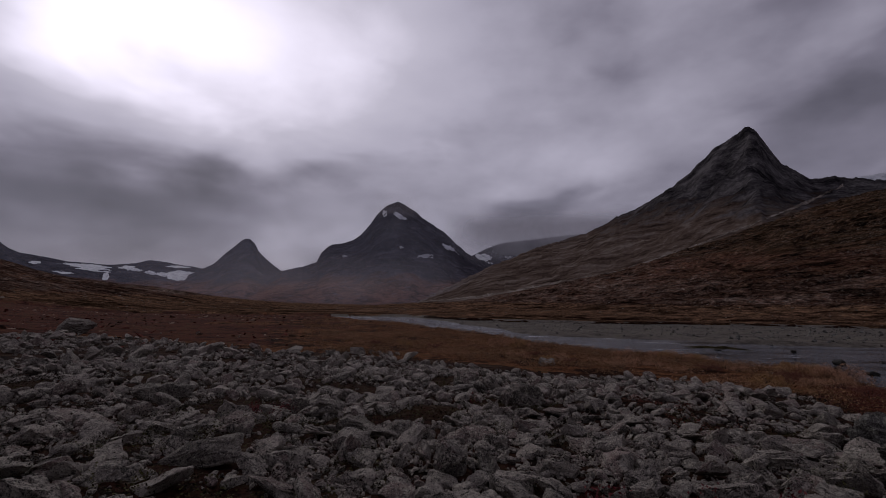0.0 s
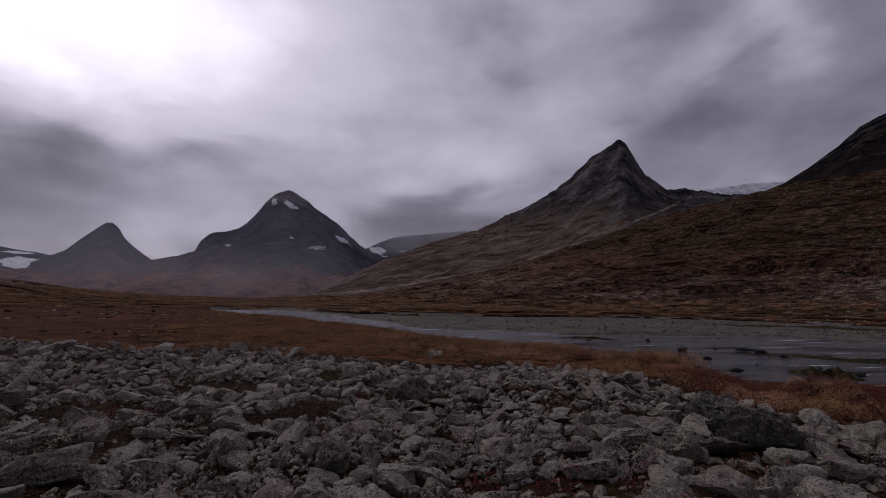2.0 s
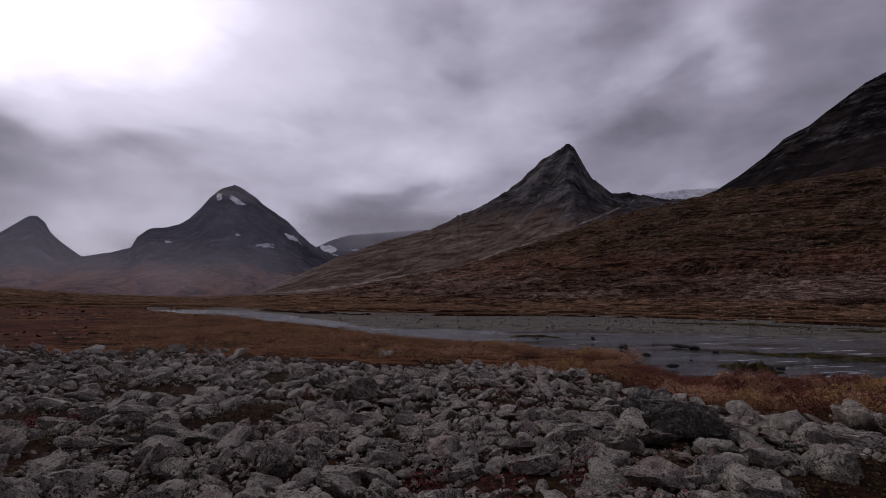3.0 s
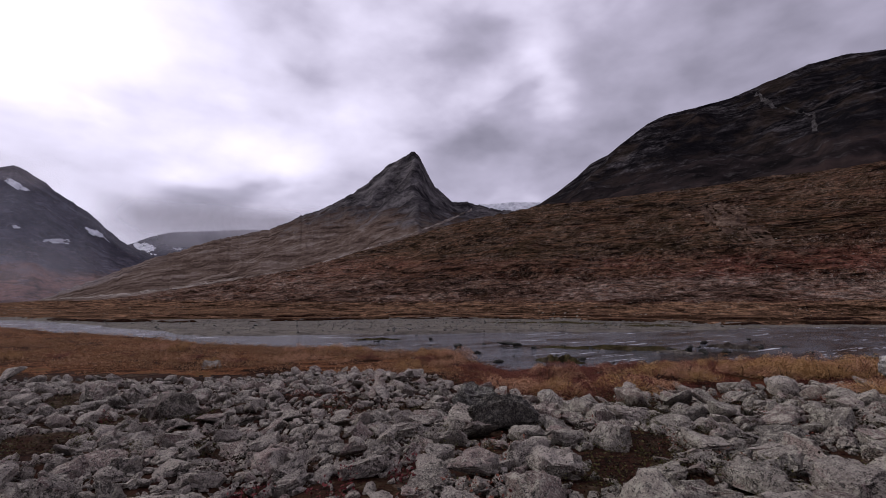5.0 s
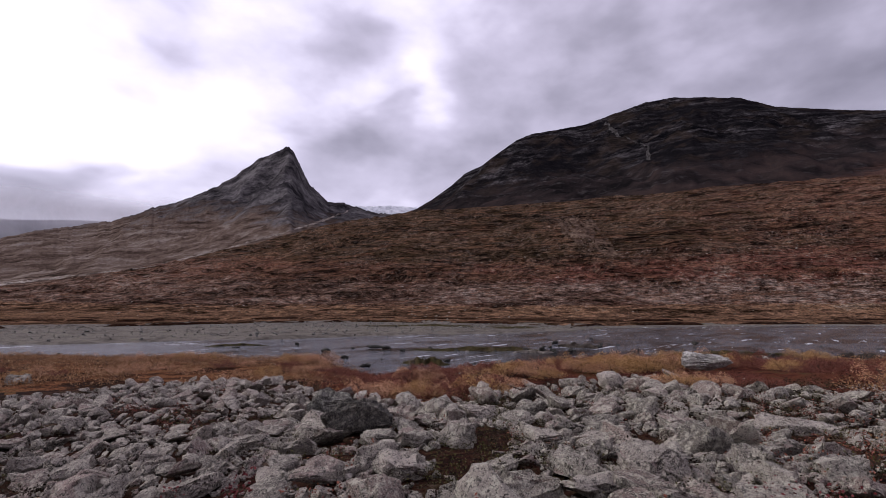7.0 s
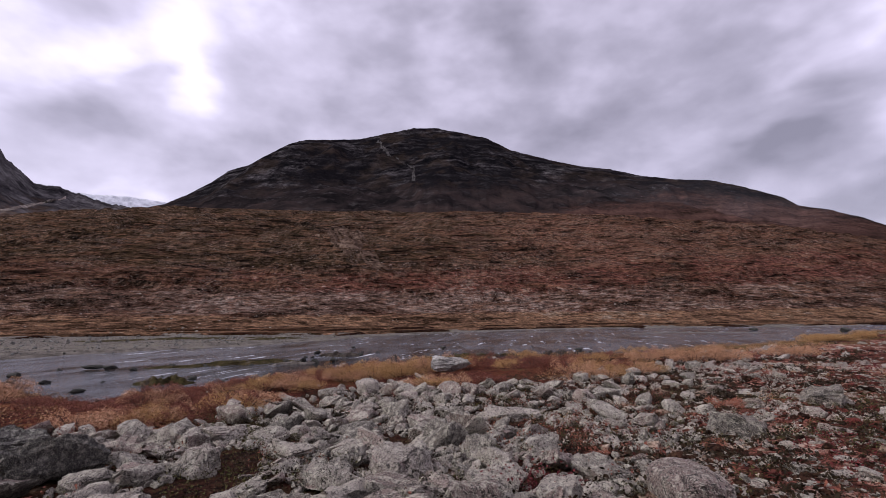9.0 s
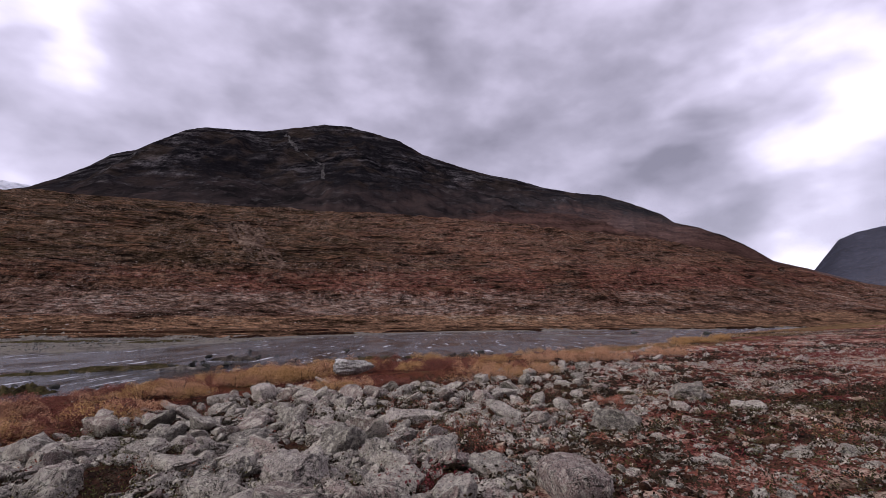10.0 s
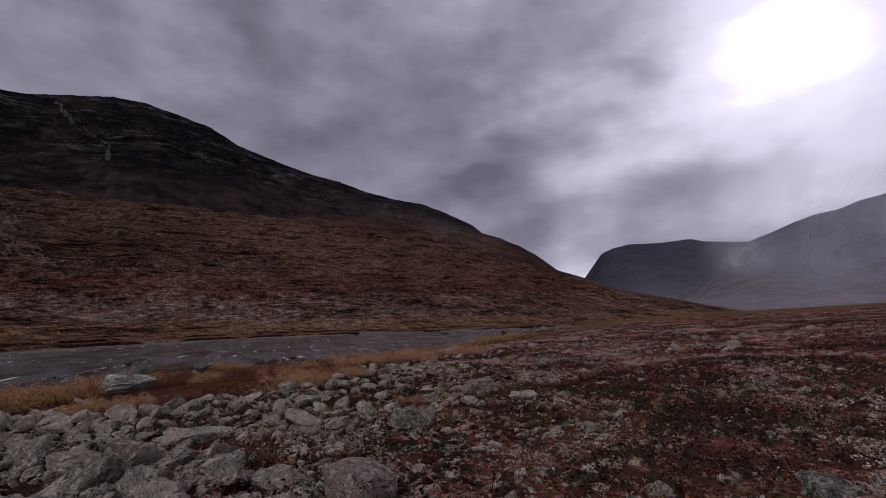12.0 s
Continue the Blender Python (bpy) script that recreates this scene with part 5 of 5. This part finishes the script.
# stones in and along the river
def at_shore(az, r, x, y, rs):
    rn = soft_table(az, NEAR_SHORE)
    return (r > rn - 1.2) & (r < rn + 1.8) & (rs.rand(len(az)) < 0.5)


shore = scatter(rs, 3000, 19, 66, 5, 120, pareto(0.14, 0.12, 2.5, 0.7), at_shore)
joined_stones("shore_stones", shore, RIVER_STONE, "dark wet stones along the water's edge", 12, 14, 1)


def in_shallows(az, r, x, y, rs):
    rn = soft_table(az, NEAR_SHORE)
    return (r > rn + 1) & (r < rn + 14) & (fbm(x / 4 + 9, y / 4, 3) > 0.1) & (rs.rand(len(az)) < 0.35)


shallow = scatter(rs, 2600, 21, 60, 36, 112, pareto(0.34, 0.12, 2.6, 0.8), in_shallows)
joined_stones("shallow_stones", shallow, RIVER_STONE, "dark wet stones breaking the water in the shallows", 13, 14, 1, 0.55, lift=0.72)


def on_bar(az, r, x, y, rs):
    rw, rf = soft_table(az, WATER_FAR), soft_table(az, FAR_BANK)
    return (r > rw) & (r < rf - 1) & (rf - rw > 8)


bar = scatter(rs, 9000, 45, 128, -2, 70, pareto(0.12, 0.12, 2.4, 0.8), on_bar)
joined_stones("bar_stones", bar, COBBLE, "rounded grey cobbles on the gravel bar", 14, 10, 0, 0.7)


def on_slope(az, r, x, y, rs):
    belt = np.exp(-((r - 1.5 * soft_table(az, FOOT_R)) / 80.0) ** 2)
    patchy = fbm(x / 45, y / 45, 4)
    return (r > soft_table(az, FAR_BANK) + 2) & (rs.rand(len(az)) < (0.06 + 0.9 * belt) * np.clip(patchy * 2 + 0.6, 0.04, 1))


strewn = scatter(rs, 40000, 100, 520, -45, 150, pareto(0.3, 0.3, 2.4, 2.2), on_slope)
joined_stones("strewn_stones", strewn, GREY, "grey stones strewn over the foot of the heath slope", 16, 9, 0, 0.5, kinds=30, lift=0.1)


def river_rock(az, r, size, flat, seed):
    x, y = r * math.sin(radians(az)), r * math.cos(radians(az))
    ob = boulder("river_rock", x, y, size, flat, RIVER_STONE, "dark wet rock standing out of the river", seed, seed * 37 % 180, cuts=2)
    ob.location.z = RIVER_Z + 0.12 * size
    tagged(ob, category="rock", group="rocks in the river")


for n, (az, r, size, flat) in enumerate(((39.6, 34.2, 0.85, 0.6), (45.2, 36.5, 1.5, 0.3), (46.5, 36.0, 1.0, 0.35), (44.5, 24.8, 0.7, 0.4), (42, 23.4, 0.5, 0.4), (48.5, 34.5, 0.6, 0.5), (54, 27.0, 0.6, 0.4), (30, 40, 0.7, 0.3), (120, 116, 2.6, 0.45), (113, 124, 2.0, 0.3), (96, 45, 0.8, 0.4), (86, 39, 0.7, 0.4), (66, 44, 0.9, 0.35), (70, 52, 0.8, 0.3))):
    river_rock(az, r, size, flat, 60 + n)

MOSSY = ground_material("wet moss and gravel", ((0.012, 0.011, 0.009), (0.03, 0.026, 0.014), (0.04, 0.038, 0.016), (0.06, 0.048, 0.026), (0.085, 0.078, 0.068)), 3.0, 0.12)


def islet(a0, a1, r0, r1, wide, label, seed, mat=None, tall=0.25):
    """A long low islet that runs along the river from one bearing to another."""
    n, m = 70, 14
    rows = []
    for v in np.linspace(-1, 1, m):
        u = np.linspace(0, 1, n)
        az = np.radians(a0 + (a1 - a0) * u)
        body = np.sin(np.pi * np.clip(u, 0, 1)) ** 0.5
        r = r0 + (r1 - r0) * u + v * wide * body * (1 + 0.5 * fbm(u * 7 + seed, u * 0 + v, 3)) + 0.4 * fbm(u * 5 + seed, u * 0, 3)
        z = RIVER_Z - 0.12 + (tall * (1 - v * v) * body) * (1 + 0.45 * fbm(u * 9 + seed, u * 0 + v * 2, 3))
        rows.append(np.stack([r * np.sin(az), r * np.cos(az), z], 1))
    me, _ = grid_mesh("islet", np.array(rows), m, n, False)
    me.flip_normals()
    me.materials.append(mat or MOSSY)
    tagged(new("islet", me), label, "islet", "islets in the river", kind="structure")


islet(48.6, 65.5, 35.0, 36.2, 1.25, "low mossy green islet in the river", 1.0, tall=0.34)
islet(60.5, 66.5, 33.6, 34.2, 0.5, "low spit of brown gravel beside the mossy islet", 3.0, GRAVEL, 0.26)
islet(66, 71.2, 40.6, 39.4, 0.6, "low brown turf islet in the river", 4.0, BED, 0.4)
islet(48.5, 54.5, 26.2, 25.6, 0.55, "dark mossy spit at the water's edge", 5.0, tall=0.4)
islet(77.2, 91, 35.0, 38.6, 0.75, "low mossy islet along the near shore", 7.0, tall=0.34)
islet(91.5, 96, 38.2, 39.4, 0.6, "small brown turf islet near the bank", 9.0, BED, 0.42)
islet(40, 66, 92, 84, 3.0, "olive moss strip along the gravel bar", 21.0, tall=0.55)
islet(52, 70, 75, 80, 1.6, "thin mossy strip on the gravel bar", 24.0, tall=0.5)
islet(26, 34, 43.0, 42.0, 0.5, "low gravel spit in the water", 12.0)
islet(99, 117, 96, 112, 5.0, "low shoal of grey gravel in the river", 15.0, GRAVEL, 0.2)
islet(84, 98, 100, 128, 4.0, "long gravel shoal awash in the river", 18.0, GRAVEL, 0.16)


def beside_islets(az, r, x, y, rs):
    near = np.zeros(len(az), bool)
    for a0, a1, r0, r1, w in ((48, 66.5, 34.6, 35.2, 1.5), (76, 92, 34.6, 38.4, 1.1), (66, 72, 40.4, 39.2, 0.9), (91, 97, 38, 39.4, 0.9), (48, 58, 26.2, 25.2, 1.2)):
        u = (az - a0) / (a1 - a0)
        near |= (u > 0) & (u < 1) & (np.abs(r - r0 - (r1 - r0) * u) < w * (0.5 + 0.7 * rs.rand(len(az))))
    return near & (rs.rand(len(az)) < 0.75)


awash = scatter(rs, 5200, 24, 42, 46, 98, pareto(0.14, 0.12, 2.4, 0.75), beside_islets)
joined_stones("awash_stones", awash, RIVER_STONE, "dark stones round the low islets", 17, 14, 1, 0.5, lift=0.5)


# hummocks of the open heath
def open_heath(off, level):
    def inside(az, r, x, y, rs):
        side = (az < -12 + 6 * fbm(x / 9, y / 9, 2)) | (az > 116)
        return side & (r > 0.75 * soft_table(az, FIELD_EDGE)) & (r < soft_table(az, NEAR_SHORE) - 2) & (fbm(x / 7 + off, y / 7, 4) > level)
    return inside


DARK_HEATH = ground_material("dark heather", ((0.008, 0.006, 0.005), (0.022, 0.013, 0.010), (0.045, 0.024, 0.017), (0.07, 0.046, 0.03)), 2.5, 0.1)
RED_HEATH = ground_material("red-brown dwarf shrubs", ((0.025, 0.009, 0.008), (0.08, 0.024, 0.021), (0.15, 0.046, 0.042), (0.21, 0.09, 0.072)), 2.5, 0.1)
PALE_HEATH = ground_material("pale lichen and grass", ((0.06, 0.040, 0.03), (0.15, 0.11, 0.088), (0.26, 0.21, 0.175), (0.38, 0.33, 0.275)), 2.5, 0.08)
for name, mat, count, off, level, label in (
        ("heather_hummocks", DARK_HEATH, 3200, 2, -0.1, "dark heather hummocks on the open heath"),
        ("rusty_hummocks", RED_HEATH, 4600, 30, -0.2, "red-brown hummocks of dwarf shrubs on the open heath"),
        ("pale_hummocks", PALE_HEATH, 4200, 60, 0.0, "pale lichen and grass cushions on the open heath")):
    lumps = scatter(rs, count, 16, 130, -50, 164, pareto(0.4, 0.35, 2.4, 1.7), open_heath(off, level))
    joined_stones(name, lumps, mat, label, 20 + off, 14, 0, 0.22, kinds=20, lift=0.0)
for name, mat, count, off, level, near_r, label in (
        ("heather_cushions", DARK_HEATH, 9000, 12, 0.1, 2.3, "dark heather cushions among sunken stones"),
        ("rusty_cushions", RED_HEATH, 5000, 43, 0.1, 9.0, "red-brown cushions of dwarf shrubs among stones"),
        ("pale_cushions", PALE_HEATH, 6000, 75, 0.2, 2.6, "pale lichen cushions among heather")):
    lumps = scatter(rs, count, near_r, 19, 98, 164, pareto(0.13, 0.10, 2.6, 0.5), lambda az, r, x, y, q: (fbm(x / 1.0 + off, y / 1.0, 3) > level) & (q.rand(len(x)) > 0.8 * cover(az)) & ((off != 43) | (az + 7 * fbm(x / 3, y / 3, 2) > 118)))
    joined_stones(name, lumps, mat, label, 40 + off, 20, 0, 0.5, kinds=24, lift=0.14)


# ---------------------------------------------------------------- plants
def leaf_cloud(rs, count, centre, radius, height, size, up=0.5):
    """Small leaves about low domes, count to each centre; returns quads."""
    k = len(centre)
    d = rs.normal(size=(k, count, 3))
    d /= np.linalg.norm(d, axis=2, keepdims=True)
    d[:, :, 2] = np.abs(d[:, :, 2])
    rad = rs.uniform(0.35, 1.0, (k, count, 1)) ** 0.5
    dome = np.stack([radius, radius, height], 1)[:, None, :]
    c = d * rad * dome + centre[:, None, :]
    n = rs.normal(size=(k, count, 3)) + np.array([0, 0, up]) + d * 0.6
    n /= np.linalg.norm(n, axis=2, keepdims=True)
    a = np.cross(n, rs.normal(size=(k, count, 3)))
    a /= np.linalg.norm(a, axis=2, keepdims=True)
    b = np.cross(n, a)
    s = size * rs.uniform(0.6, 1.3, (k, count, 1))
    return np.stack([c - a * s, c - b * s * 0.6, c + a * s, c + b * s * 0.6], 2).reshape(-1, 4, 3)


def quads_mesh(name, q, mat):
    me = bpy.data.meshes.new(name)
    fill(me, q.reshape(-1, 3), np.arange(len(q) * 4).reshape(-1, 4), False)
    me.materials.append(mat)
    return me


TWIG, tw, tb, tp = material("brown twigs")
link(tw, ramp(tw, noisy(tw, tp, 30, 3), ((0.3, (0.03, 0.018, 0.013)), (0.7, (0.075, 0.045, 0.033)))), tb.inputs["Base Color"])
tb.inputs["Roughness"].default_value = 0.85
LEAVES = {
    "orange": leaf_material("orange birch leaves", ((0.15, 0.065, 0.036), (0.30, 0.148, 0.08), (0.43, 0.245, 0.145), (0.50, 0.345, 0.225))),
    "yellow": leaf_material("yellow birch leaves", ((0.16, 0.08, 0.032), (0.27, 0.145, 0.058), (0.38, 0.225, 0.095), (0.33, 0.215, 0.10))),
    "rust": leaf_material("rust-red willow leaves", ((0.035, 0.012, 0.009), (0.11, 0.034, 0.025), (0.19, 0.07, 0.046), (0.15, 0.075, 0.045))),
    "pink": leaf_material("salmon-red leaves", ((0.16, 0.05, 0.035), (0.27, 0.10, 0.065), (0.34, 0.15, 0.09))),
    "red": leaf_material("crimson bearberry leaves", ((0.055, 0.010, 0.011), (0.115, 0.022, 0.024), (0.18, 0.052, 0.046))),
    "dark": leaf_material("dark crowberry leaves", ((0.008, 0.007, 0.004), (0.018, 0.013, 0.007), (0.032, 0.021, 0.011), (0.05, 0.022, 0.014))),
    "moss": leaf_material("olive moss", ((0.025, 0.025, 0.008), (0.06, 0.055, 0.018), (0.10, 0.085, 0.03))),
    "lichen": leaf_material("pale reindeer lichen", ((0.12, 0.098, 0.078), (0.28, 0.235, 0.195), (0.46, 0.40, 0.345))),
    "straw": leaf_material("straw-coloured sedge", ((0.07, 0.033, 0.017), (0.18, 0.095, 0.046), (0.31, 0.18, 0.092), (0.33, 0.22, 0.13))),
}


def stems_mesh(rs, count, radius, height):
    quads = []
    for _ in range(count):
        a, lean = rs.uniform(0, 6.283), rs.uniform(0.2, 0.9)
        tip = np.array([math.cos(a) * radius * lean, math.sin(a) * radius * lean, height * rs.uniform(0.6, 0.95)])
        root = np.array([tip[0] * 0.15, tip[1] * 0.15, -0.05])
        side = np.array([-math.sin(a), math.cos(a), 0]) * 0.008
        deep = np.array([math.cos(a), math.sin(a), 0]) * 0.008
        for w in (side, deep):
            quads.append([root - w, root + w, tip + w * 0.4, tip - w * 0.4])
    return quads_mesh("stem", np.array(quads), TWIG)


def bush_kind(seed, tone, radius, height, leaves):
    rs = np.random.RandomState(seed)
    n = 15
    a, d = rs.uniform(0, 6.283, n), np.sqrt(rs.uniform(0, 0.75, n)) * radius
    c = np.stack([np.cos(a) * d, np.sin(a) * d, height * rs.uniform(0.1, 0.55, n)], 1)
    q = leaf_cloud(rs, leaves // n, c, radius * rs.uniform(0.22, 0.42, n), height * rs.uniform(0.25, 0.5, n), 0.013, 1.1)
    return quads_mesh("foliage", q, LEAVES[tone]), stems_mesh(rs, 22, radius, height * 0.8)


def plant(meshes, x, y, z, rz, s, name, label, category, group):
    ob = tagged(new(name, None), label, category, group)
    for me, part_name in zip(meshes, ("foliage", "stem")):
        c = new(part_name, me)
        c.parent = ob
    ob.matrix_world = Matrix.LocRotScale((x, y, z), Euler((0, 0, rz)), (s, s, s * rs.uniform(0.85, 1.1)))
    return ob


BUSHES = {tone: [bush_kind(40 + 7 * k + n, tone, 0.6, 0.5, 3400) for k in range(3)] for n, tone in enumerate(("orange", "yellow", "rust", "pink"))}
WORDS = {"orange": "dwarf birch bush with orange autumn leaves", "yellow": "dwarf birch bush with yellow autumn leaves", "rust": "low willow bush with rust-red leaves", "pink": "small bush with salmon-red leaves among stones"}
rs = np.random.RandomState(11)


def on(az, r):
    x, y = r * math.sin(radians(az)), r * math.cos(radians(az))
    return x, y, ground_at(x, y)


def set_bush(az, r, tone, s):
    x, y, z = on(az, r)
    plant(BUSHES[tone][rs.randint(3)], x, y, z - 0.04, rs.uniform(0, 6.283), s, "dwarf_bush", WORDS[tone], "bush", "bushes along the river bank")


def strip(a0, a1, r0, r1, deep, count, tones, s0, s1):
    """A belt of bushes from one bearing and distance to another."""
    for k in range(count):
        u = (k + rs.uniform(0, 1)) / count
        az, r = a0 + (a1 - a0) * u, r0 + (r1 - r0) * u + rs.uniform(0, deep)
        clump = float(fbm(r * math.sin(radians(az)) / 1.6 + 20, r * math.cos(radians(az)) / 1.6, 2))
        if clump > -0.05:
            set_bush(az, r, rs.choice(tones), 1.12 * (s0 + (s1 - s0) * min(max(clump + 0.35, 0), 1)) * rs.uniform(0.85, 1.1))


strip(46, 61, 12.0, 12.8, 1.2, 24, ["orange", "orange", "yellow", "rust"], 0.75, 1.15)
strip(61, 80, 16.5, 20.0, 1.8, 30, ["yellow", "yellow", "orange"], 1.1, 1.6)
strip(78, 104, 14.2, 16.5, 2.4, 44, ["orange", "orange", "yellow", "rust"], 0.8, 1.25)
strip(96, 119, 17.5, 28.0, 5.0, 44, ["orange", "yellow", "orange"], 0.9, 1.5)
strip(50, 78, 15.0, 23.0, 3.0, 50, ["rust", "rust", "yellow", "rust", "orange"], 0.65, 1.05)
strip(80, 104, 20.0, 26.0, 6.0, 46, ["rust", "rust", "rust", "yellow"], 0.8, 1.3)
strip(117, 124, 38.0, 52.0, 6.0, 14, ["yellow"], 1.0, 1.6)
strip(-10, 42, 27.0, 16.0, 6.0, 50, ["orange", "rust", "yellow"], 0.5, 0.95)
strip(6, 40, 33.0, 23.5, 2.5, 44, ["orange", "yellow", "orange"], 0.8, 1.3)
for az, r, s in ((110.5, 11.4, 0.6), (72, 9.2, 0.25), (63, 8.5, 0.22), (109.6, 8.3, 0.35), (99, 7.3, 0.3), (141.3, 7.4, 0.4)):
    set_bush(az, r, "pink", s)


def tufts(name, tone, label, count, r_lo, r_hi, a_lo, a_hi, radius, height, leaf, leaves, where, seed, up=0.8):
    rs = np.random.RandomState(seed)
    p = scatter(rs, count, r_lo, r_hi, a_lo, a_hi, lambda q, n: q.uniform(0.6, 1.4, n) * 0.01, where)
    x, y, k = p[:, 0], p[:, 1], p[:, 2] * 100
    c = np.stack([x, y, ground_z(x, y) - 0.01], 1)
    q = leaf_cloud(rs, leaves, c, radius * k, height * k, leaf, up)
    return tagged(new(name, quads_mesh(name, q, LEAVES[tone])), label, "ground plants", kind="stuff")


def patch_of(scale, off, level):
    def inside(az, r, x, y, rs):
        open_share = np.clip(1.1 - cover(az), 0, 1)
        hollow = (gap(x, y) < -0.15) | (open_share > rs.rand(len(x)) + 0.1)
        return hollow & (fbm(x / scale + off, y / scale, 3) > level - 0.45 * open_share) & (r < 1.15 * soft_table(az, FIELD_EDGE))
    return inside


def spots_of(spots):
    """Only in the named round patches (x, y, radius)."""
    def inside(az, r, x, y, rs):
        ok = np.zeros(len(x), bool)
        for a, c, q in spots:
            ok |= (x - a) ** 2 + (y - c) ** 2 < q * q * (1 + 0.6 * fbm(x * 2, y * 2, 2))
        return ok
    return inside


tufts("crowberry_mat", "dark", "dark crowberry and heather between the stones", 15000, 2.3, 18, -50, 162, 0.16, 0.19, 0.016, 18, patch_of(1.5, 3, -0.25), 21)
tufts("bearberry_patch", "red", "crimson bearberry growing over the stones", 14000, 2.3, 22, -50, 162, 0.17, 0.30, 0.018, 40, spots_of(PLANTED + ((12.3, -17.6, 1.8), (4.4, -5.4, 0.8), (0.6, 9.9, 0.3))), 27)
tufts("moss_mat", "moss", "olive moss and grass cushions", 9000, 2.3, 14, -50, 162, 0.15, 0.20, 0.014, 18, patch_of(1.2, 47, 0.0), 23)


def heath_patch(which):
    """The open heath by its plants: each kind keeps to patches of its own."""
    def inside(az, r, x, y, rs):
        bare = np.clip(1.05 - cover(az), 0, 1)
        f, g = fbm(x / 1.5 + 40, y / 1.5, 3), fbm(x / 2.4 + 70, y / 2.4 + 9, 3)
        kinds = np.where(g > 0.42, 1, np.where(f > 0.16, 2, np.where(f < -0.2, 0, np.where(g < -0.2, 4, 3))))
        kinds = np.where((kinds == 1) & (az + 8 * fbm(x / 2, y / 2, 2) < 123), 0, kinds)
        return (kinds == which) & (bare > rs.rand(len(x)) * 1.1) & (r < 1.3 * soft_table(az, FIELD_EDGE))
    return inside


tufts("heather_mat", "dark", "near-black heather in the open heath", 17000, 2.3, 26, 75, 164, 0.17, 0.20, 0.028, 16, heath_patch(0), 41)
tufts("bearberry_mat", "red", "crimson bearberry in low mats", 15000, 2.3, 30, 75, 164, 0.17, 0.15, 0.017, 24, heath_patch(1), 42)
tufts("lichen_mat", "lichen", "pale reindeer lichen in crisp cushions", 15000, 2.3, 26, 75, 164, 0.12, 0.12, 0.024, 16, heath_patch(2), 43)
tufts("rusty_heath", "rust", "rust-brown dwarf shrubs creeping over the ground", 17000, 2.3, 34, 75, 164, 0.19, 0.15, 0.028, 16, heath_patch(3), 44)


def far_heath(off, level):
    def inside(az, r, x, y, rs):
        return (fbm(x / 3.5 + off, y / 3.5, 4) > level) & (r < 0.8 * soft_table(az, NEAR_SHORE)) & (r > 0.4 * soft_table(az, FIELD_EDGE)) & (az + 6 * fbm(x / 5, y / 5, 2) > table(r, ((10, 134), (18, 127), (30, 120))))
    return inside


tufts("bearberry_carpet", "red", "crimson bearberry carpet on the open heath", 9000, 14, 90, 112, 164, 0.5, 0.22, 0.03, 20, far_heath(15, 0.5), 51)
tufts("lichen_carpet", "lichen", "pale lichen flecks on the open heath", 9000, 12, 80, 112, 164, 0.34, 0.16, 0.03, 14, far_heath(55, 0.1), 52)
tufts("shrub_carpet", "dark", "dark dwarf shrubs on the open heath", 7000, 12, 80, 112, 164, 0.45, 0.32, 0.05, 12, far_heath(95, 0.15), 53)
tufts("straw_heath", "straw", "straw-coloured grass in the heath", 9000, 2.3, 30, 75, 164, 0.16, 0.18, 0.018, 16, heath_patch(4), 45, 0.0)
tufts("rusty_hollows", "rust", "rust-brown dwarf shrubs in hollows between stones", 5000, 2.3, 18, 20, 105, 0.17, 0.22, 0.018, 20, patch_of(1.4, 80, 0.05), 25)


def sedge_here(az, r, x, y, rs):
    return (r > 0.98 * soft_table(az, FIELD_EDGE)) & (r < soft_table(az, NEAR_SHORE) - 0.3) & (fbm(x / 1.8 + 5, y / 1.8, 3) > 0.02) & ((az < 39) | (az > 92)) & ((az < 118) | (r > 0.6 * soft_table(az, NEAR_SHORE)))


tufts("sedge", "straw", "straw and orange sedge on the river bank", 26000, 9, 90, -16, 130, 0.36, 0.38, 0.034, 22, sedge_here, 26, 0.0)


def far_shore(az, r, x, y, rs):
    rn = soft_table(az, NEAR_SHORE)
    return (r < rn - 0.5) & (r > rn * (0.80 + 0.08 * fbm(x / 6, y / 6, 3))) & (fbm(x / 3 + 15, y / 3, 3) > -0.25)


tufts("shore_sedge", "straw", "straw and orange sedge along the bend of the river", 26000, 35, 240, 104, 137, 0.5, 0.36, 0.055, 18, far_shore, 28, 0.0)


def bank_turf(az, r, x, y, rs):
    return (r > 1.02 * soft_table(az, FIELD_EDGE)) & (r < soft_table(az, NEAR_SHORE) - 0.6) & (fbm(x / 2.2 + 33, y / 2.2, 3) > 0.0)


tufts("bank_shrubs", "rust", "rust-brown dwarf shrubs on the flat by the water", 15000, 10, 36, 38, 98, 0.26, 0.24, 0.019, 22, bank_turf, 61)


def near_sedge(az, r, x, y, rs):
    return (r > 1.0 * soft_table(az, FIELD_EDGE)) & (r < soft_table(az, NEAR_SHORE) - 0.3) & (fbm(x / 1.6 + 71, y / 1.6, 3) > -0.05)


tufts("bank_birch", "orange", "orange dwarf birch mats in patches on the bank", 12000, 16, 60, -14, 44, 0.4, 0.34, 0.03, 14, lambda az, r, x, y, q: near_sedge(az, r, x, y, q) & (fbm(x / 3.2 + 11, y / 3.2, 3) > 0.22), 63, 0.5)
tufts("bank_sedge", "straw", "ochre sedge in tussocks between stones and river", 13000, 15, 48, -14, 44, 0.34, 0.34, 0.03, 16, near_sedge, 62, 0.2)
